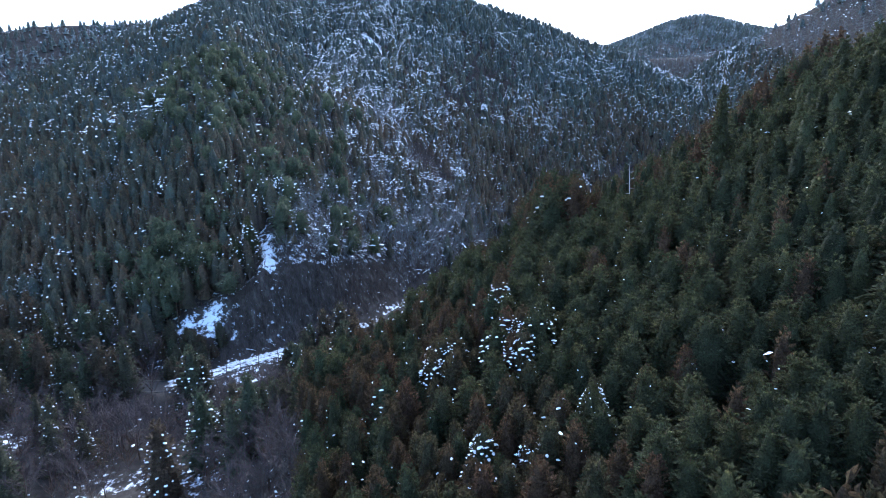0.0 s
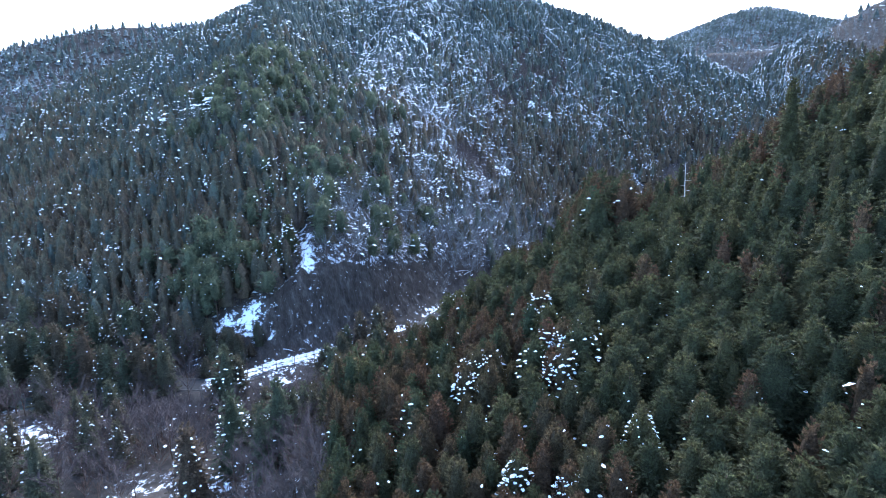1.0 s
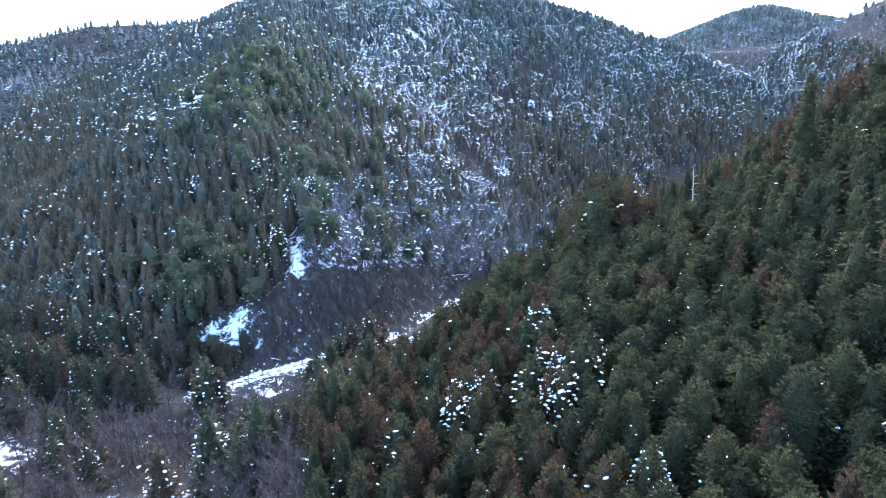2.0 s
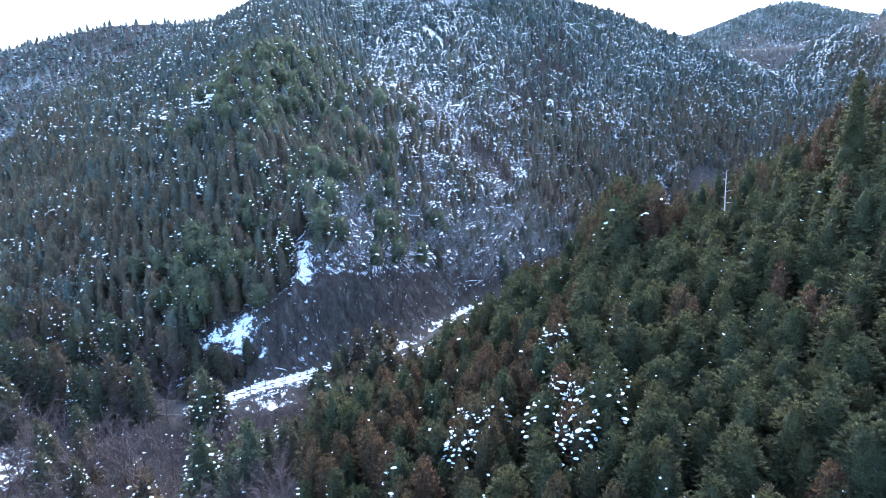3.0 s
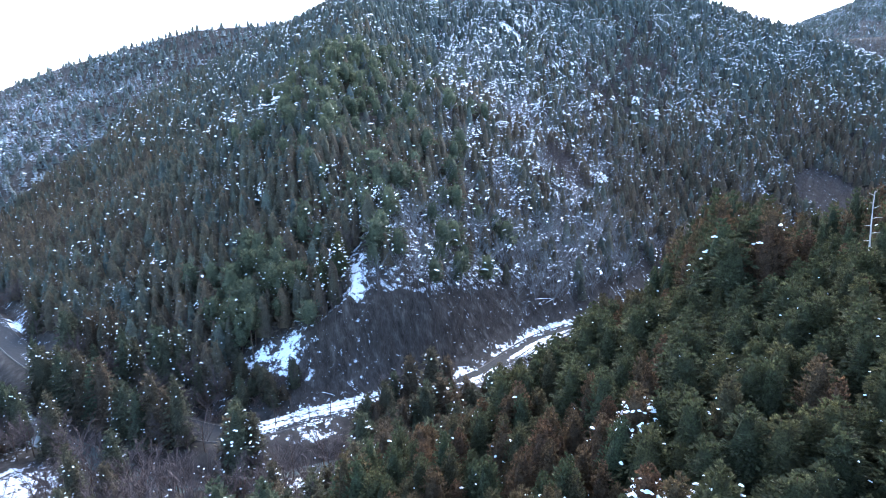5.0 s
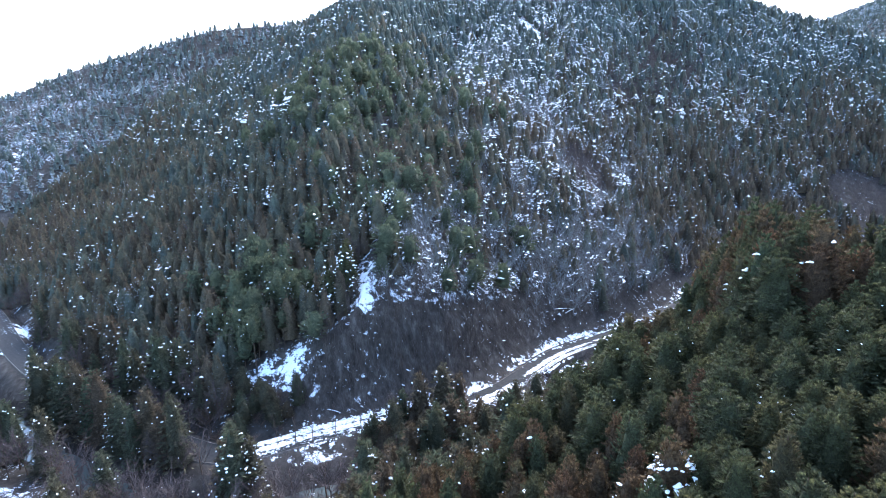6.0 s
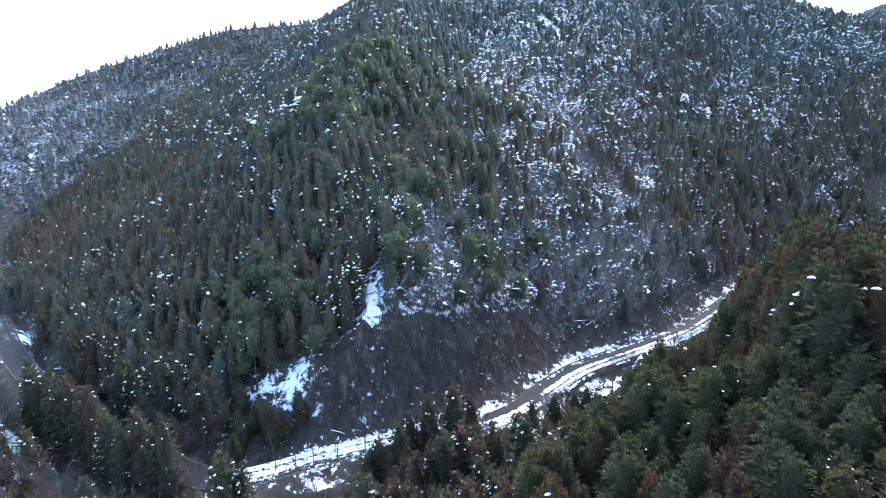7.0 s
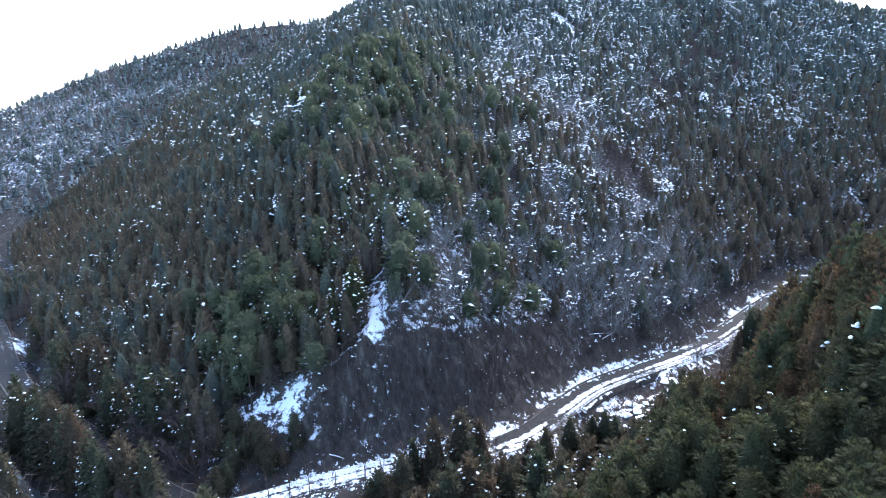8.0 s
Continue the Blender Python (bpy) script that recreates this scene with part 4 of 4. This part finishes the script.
drop_sources(tall + leafless_trees + scrub)

# pines with long bare stems along the snow slide, and snow-laden firs over its head
slide_pines = [conifer("pine_tree", "slender pine with a long bare stem beside the snow slide", "tree", "pines beside the snow slide", 530 + k,
                       11.5, 2.0, 0.50, 40, 9, 0.62, "pine", 0.3, 0.15, mat_pine, (0, 2, 6)[k], 0.17, inner=0.6) for k in range(3)]
P_R = np.random.default_rng(31)
px, py = P_R.uniform(-84, -63, 90), P_R.uniform(149, 172, 90)
keep = (blob(px, py, -60.5, 152.5, 4.6, 8, 0.40) < 0.4) & (blob(px, py, -68, 148, 7.5, 4.4, 0.3) < 0.5) & (py - 150 > -0.4 * (px + 72))
px, py = px[keep][:40], py[keep][:40]
n = len(px)
plant(slide_pines, px, py, height_at(px, py), P_R.integers(0, 3, n), P_R.random(n) * 6.283, 0.8 + 0.35 * P_R.random(n), 0.9 + 0.3 * P_R.random(n))
drop_sources(slide_pines)
slide_firs = [conifer("fir_tree", "dark broad fir laden with clumps of snow above the cut", "tree", "firs above the snow slide", 535 + k,
                      13.0, 3.4, 0.12, 80, 10, 0.8, "dome", 0.15, 0.45, mat_cypress, (40, 70)[k], 0.26, inner=0.66) for k in range(2)]
px, py = np.array([-55.0, -52.5, -57.5, -60.5, -54.0]), np.array([163.0, 167.5, 168.5, 165.0, 172.5])
plant(slide_firs, px, py, height_at(px, py), [0, 1, 1, 0, 0], P_R.random(5) * 6.283, 0.8 + 0.3 * P_R.random(5), np.ones(5))
drop_sources(slide_firs)

# --- far hills ---
FX, FY, FZ, F_FOOT, F_RIVER, F_ROAD, F_R = jittered(-640, 760, 300, 1180, 5.8, 44)
ok = (FZ > np.where(FX < -150, 1.0, 12.0)) & (np.hypot(FX, FY) > 330) & (np.abs(far_ground(FX, FY) - FZ) < 2.5)
ok &= height_at(FX * 0.96, FY * 0.96) < FZ + 6
ok &= (np.abs(np.arctan2(FX, FY)) < radians(62))
FX, FY, FZ = FX[ok], FY[ok], FZ[ok]
tiny = [bough_crown(np.random.default_rng(460 + k), 7.2, 2.9, 0.03, 8, 2, 1.8, "dome", 0.1, 0.2, (4, 5), 0.86) for k in range(4)]


def twig_fan(r, height, spread, count, width):
    """A far leafless crown, of twigs alone."""
    base = np.stack([0 * np.arange(count), 0 * np.arange(count), height * 0.7 * r.random(count)], -1)
    tip = r.normal(size=(count, 3)) * spread * 0.55
    tip[:, 2] = base[:, 2] + height * 0.45 * r.random(count)
    return sprays_of(base, tip, np.full(count, width), r)


tiny_bare = [twig_fan(np.random.default_rng(470 + k), 6.5, 3.6, 26, 0.10) for k in range(4)]
p = F_R.random(len(FX)) + 1.6 * fbm(FX, FY, 120) + 0.05 * (FX < -150) - 0.5 * ((FX > 260) & (FY < 780) & (FZ > 95)) + 0.5 * ((FX > 150) & (FY < 800) & (FZ <= 95)) + 0.2 * (FY > 850)
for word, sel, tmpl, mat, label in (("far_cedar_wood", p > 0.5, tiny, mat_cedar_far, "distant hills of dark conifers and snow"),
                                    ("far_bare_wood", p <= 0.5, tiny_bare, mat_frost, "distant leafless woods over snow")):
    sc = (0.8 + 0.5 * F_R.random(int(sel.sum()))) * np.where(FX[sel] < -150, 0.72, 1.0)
    # Far trees use the pale end of the ramp, with its painted haze.
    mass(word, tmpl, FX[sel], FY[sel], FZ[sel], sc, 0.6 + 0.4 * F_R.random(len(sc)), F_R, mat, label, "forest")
    dust(FX[sel], FY[sel], FZ[sel], 7 * sc, 2.8 * sc, 0.2, "dome", 0.6 + 0 * sc, F_R, 0.55)

# --- snow on the far boughs ---
cushions = []
for k in range(9):
    r = np.random.default_rng(480 + k)
    v, f = clump(r, 1.0, 2, 4)
    v = v * (1 + 0.14 * r.normal(size=(len(v), 1))) * [1.25 + 0.3 * r.random(), 1.0, 0.75]
    cushions.append((v @ np.array(Euler((0.3 * r.normal(), 0.3 * r.normal(), 0)).to_matrix()).T, f))
sx, sy, sz, ss = (np.concatenate(a) for a in (SNOW_X, SNOW_Y, SNOW_Z, SNOW_S))
mass("snow_on_boughs", cushions, sx, sy, sz, ss, 0 * ss, np.random.default_rng(5), mat_snow, "cushions of snow on the boughs of the woods", "snow")

# ---------------- road works ----------------


def swept(line, profile_uz):
    """A bar of the given closed cross profile (sideways, up) along a level line."""
    tang = np.gradient(line, axis=0)
    tang /= np.linalg.norm(tang, axis=1)[:, None]
    nor = np.stack([-tang[:, 1], tang[:, 0]], -1)
    prof = np.asarray(profile_uz, float)
    k = len(prof)
    xy = line[:, None, :] + nor[:, None, :] * prof[None, :, 0:1]
    v = np.concatenate([xy, np.broadcast_to(prof[None, :, 1:2], (len(line), k, 1))], -1).reshape(-1, 3)
    i = np.arange(len(line) - 1)[:, None] * k + np.arange(k)[None]
    j = np.arange(len(line) - 1)[:, None] * k + (np.arange(k)[None] + 1) % k
    return v, np.stack([i, j, j + k, i + k], -1).reshape(-1, 4)


lower_edge = offset_points(ROAD_LINE, -3.35)
sel = (ROAD_LINE[:, 0] > -7) & (ROAD_LINE[:, 1] > 160) & (ROAD_LINE[:, 0] < 14)
tagged(new("retaining_wall", mesh_of("retaining_wall", *swept(lower_edge[sel], [(-0.25, -4.6), (0.28, -4.6), (0.28, 0.06), (0.22, 0.10), (-0.12, 0.10), (-0.18, 0.06)]), mat_concrete)),
       "stained dark concrete retaining wall below the road", "wall", kind="structure")

for word, off, sel in (("road_edge_1", -3.05, (ROAD_LINE[:, 0] > -330) & (ROAD_LINE[:, 0] < 62)), ("road_edge_2", 3.05, (ROAD_LINE[:, 0] > -330) & (ROAD_LINE[:, 0] < 62))):
    tagged(new(word, mesh_of(word, *swept(offset_points(ROAD_LINE, off)[sel], [(-0.12, -0.9), (0.12, -0.9), (0.10, -0.02), (-0.10, -0.02)]), mat_rock)),
           "dark broken edge of the asphalt road", "road", kind="structure")

# snow thrown up along both edges of the road
W_R = np.random.default_rng(99)
wx, wy = [], []
for off in (-3.5, -3.1, 3.1, 3.7):
    line = offset_points(ROAD_LINE, off)
    line = line[(line[:, 0] > -64) & (line[:, 0] < 62)]
    t = W_R.random(620) * (len(line) - 1)
    p = line[t.astype(int)] + (t % 1)[:, None] * (line[np.minimum(t.astype(int) + 1, len(line) - 1)] - line[t.astype(int)])
    p = p + 0.35 * W_R.normal(size=p.shape)
    p = p[fbm(p[:, 0] + 3 * off, p[:, 1], 7) > -0.02]
    wx.append(p[:, 0])
    wy.append(p[:, 1])
wx, wy = np.concatenate(wx), np.concatenate(wy)
ws = (0.14 + 0.38 * W_R.random(len(wx)) ** 2.5) * np.where(wx < -18, 0.7, 1.0)
lumps = [clump(np.random.default_rng(900 + k), 1.0, 3, 7) for k in range(5)]
wz = np.where(np.abs(line_distance(wx, wy, ROAD_LINE)) < 3.0, 0.0, np.maximum(height_at(wx, wy), -0.3) - 0.02)
mass("snow_bank", lumps, wx, wy, wz, ws, 0 * wx, W_R, mat_snow, "lumpy ridge of thrown snow along the road", "snow")

# guard rail round the bend
sel = (ROAD_LINE[:, 0] > -17) & (ROAD_LINE[:, 0] < 62) & (ROAD_LINE[:, 1] > 150)
rail_line = offset_points(ROAD_LINE, -3.05)[sel]
guard_rail = tagged(new("guard_rail"), "weathered steel guard rail along the outer edge of the bend", "guard rail")
for z in (0.42, 0.72):
    part("rail", swept(rail_line, [(-0.03, z - 0.06), (0.03, z - 0.05), (0.05, z), (0.03, z + 0.05), (-0.03, z + 0.06)]), mat_steel, guard_rail)
post_mesh = mesh_of("post", *tube([(0, 0, -0.3), (0, 0, 0.4), (0, 0, 0.80), (0, 0, 0.82)], [0.06, 0.06, 0.06, 0.01], 6), mat_steel)
for x, y in rail_line[::1]:
    part("post", post_mesh, mat_steel, guard_rail).location = (x, y, 0)

# ditch line at the foot of the cut
sel = (ROAD_LINE[:, 0] > -12) & (ROAD_LINE[:, 0] < 60)
tagged(new("gutter", mesh_of("gutter", *swept(offset_points(ROAD_LINE, 3.3)[sel], [(-0.2, -0.3), (0.25, -0.3), (0.25, 0.22), (0.1, 0.24), (0.08, 0.05), (-0.2, 0.03)]), mat_concrete)),
       "dark wet concrete gutter under the cut slope", "gutter", kind="structure")

# boulders with snow caps in the stream bed below the bend


def boulder_mesh(r, size, cap):
    rows, sides = 6, 9
    th = np.linspace(0.0, np.pi, rows)
    ph = np.arange(sides) / sides * 2 * np.pi
    lump = 1 + 0.16 * r.normal(size=(rows, sides))
    lump[0], lump[-1] = lump[0].mean(), lump[-1].mean()
    w = np.maximum(np.sin(th), 0.02)[:, None] * lump
    v = np.stack([w * np.cos(ph) * size * 1.2, w * np.sin(ph) * size, -np.cos(th)[:, None] * lump * size * 0.75], -1)
    i = np.arange(rows - 1)[:, None] * sides + np.arange(sides)[None]
    j = np.arange(rows - 1)[:, None] * sides + (np.arange(sides)[None] + 1) % sides
    q = np.stack([i, j, j + sides, i + sides], -1).reshape(-1, 4)
    if cap:
        return v[3:].reshape(-1, 3) * 1.06 + [0, 0, 0.12 * size], q[: 2 * sides]
    return v.reshape(-1, 3), q


boulders = []
for k in range(4):
    r = np.random.default_rng(700 + k)
    rock = tagged(new("boulder"), "rounded grey river boulder capped with fresh snow", "boulder", "boulders in the stream bed")
    seed = 720 + k
    part("rock", boulder_mesh(np.random.default_rng(seed), 1.0, False), mat_rock, rock, smooth_shade=True)
    part("snow_cap", boulder_mesh(np.random.default_rng(seed), 1.0, True), mat_snow, rock, "thick white snow cap", True)
    boulders.append(rock)
B_R = np.random.default_rng(77)
bx = np.concatenate([8 + 4.0 * B_R.normal(size=44), 16 + 5 * B_R.normal(size=14), -2 + 4 * B_R.normal(size=10)])
by = np.concatenate([189 + 4.5 * B_R.normal(size=44), 203 + 4 * B_R.normal(size=14), 181 + 4 * B_R.normal(size=10)])
keep = (line_distance(bx, by, ROAD_LINE) < -4.6)
bx, by = bx[keep], by[keep]
bs = 0.35 + 0.75 * B_R.random(len(bx)) ** 1.5
plant(boulders, bx, by, height_at(bx, by) + 0.15 * bs, B_R.integers(0, 4, len(bx)), B_R.random(len(bx)) * 6.283, bs, np.ones(len(bx)))
drop_sources(boulders)

# the dead snag on the spur
snag_r = np.random.default_rng(80)
zb = float(height_at(np.array([44.0]), np.array([117.0]))[0])
snag = tagged(new("dead_tree"), "bleached barkless dead tree with a few broken stubs", "tree")
snag.location = (44.0, 117.0, zb)
top = 53.0 - zb
q = np.linspace(0, 1, 9)
part("trunk", tube(np.stack([0.25 * np.sin(5 * q), 0.2 * np.sin(4 * q + 1), q * top - 0.5 * (1 - q)], -1), 0.14 * (1 - q) + 0.05, 7), mat_dead, snag)
for f, ang, ln, up in ((0.96, 3.0, 0.7, 0.5), (0.985, 0.6, 0.4, 0.6), (0.86, -0.1, 0.9, 0.35), (0.78, 0.05, 1.3, 0.15), (0.72, 3.1, 0.9, 0.1), (0.66, 0.2, 1.1, 0.05),
                       (0.60, 2.9, 0.8, -0.1), (0.54, -0.1, 0.7, 0.0), (0.90, 3.3, 0.5, 0.1)):
    t = np.linspace(0, 1, 5)[:, None]
    path = np.array([0.25 * math.sin(5 * f), 0.2 * math.sin(4 * f + 1), f * top]) + t * ln * np.array([math.cos(ang), math.sin(ang) * 0.4, up]) + 0.06 * ln * snag_r.normal(size=(5, 3)) * t
    part("branch", tube(path, 0.05 * (1 - 0.8 * t[:, 0]) + 0.01, 5), mat_dead, snag)

# the tall spire that stands above the spur
zb = float(height_at(np.array([58.6]), np.array([109.0]))[0])
spire = conifer("fir_tree", "tall pointed dark fir standing above the canopy", "tree", "", 90, 68.0 - zb, 4.0, 0.06, 190, 11, 0.7, "cone", 0.2, 0.35, mat_cypress, 0, core=(12, 8), inner=0.74)
spire.location = (58.6, 109.0, zb)

# slender saplings on the bank below the road
for k, (x, y, h) in enumerate(((-55.6, 135.2, 9.5), (-52.4, 137.0, 8.2), (-49.2, 138.3, 9.0), (-45.0, 139.8, 10.5), (-40.6, 143.6, 7.5), (-38.0, 145.2, 7.0))):
    sap = bare_tree("sapling", "thin straight leafless sapling on the bank below the road", "tree", "saplings below the road", 640 + k, h, 0.8, 6, 40, 0.075, 0.02, mat_twig)
    sap.location = (x, y, float(height_at(np.array([x]), np.array([y]))[0]))

# fallen trunks by the road
for x, y, ang, ln in ((-4.0, 209.5, 0.75, 6.5), (-1.0, 211.0, 0.95, 5.0), (-50.5, 148.6, 0.35, 2.8), (6.0, 190.0, 0.9, 5.0), (30.0, 222.0, 2.3, 5.5)):
    log = tagged(new("fallen_log"), "fallen broken trunk with a line of snow on it", "log", "fallen trunks by the road")
    z0 = float(height_at(np.array([x]), np.array([y]))[0])
    z1 = float(height_at(np.array([x + ln * math.cos(ang)]), np.array([y + ln * math.sin(ang)]))[0])
    t = np.linspace(0, 1, 7)
    path = np.stack([x + ln * t * math.cos(ang), y + ln * t * math.sin(ang), z0 + (z1 - z0) * t + 0.12 + 0.10 * np.sin(3.1 * t)], -1)
    part("trunk", tube(path, 0.16 - 0.08 * t, 6), mat_bark, log)
    part("snow", tube(path + [0, 0, 0.13], 0.13 - 0.06 * t, 6), mat_snow, log, "snow lying along the trunk", True)
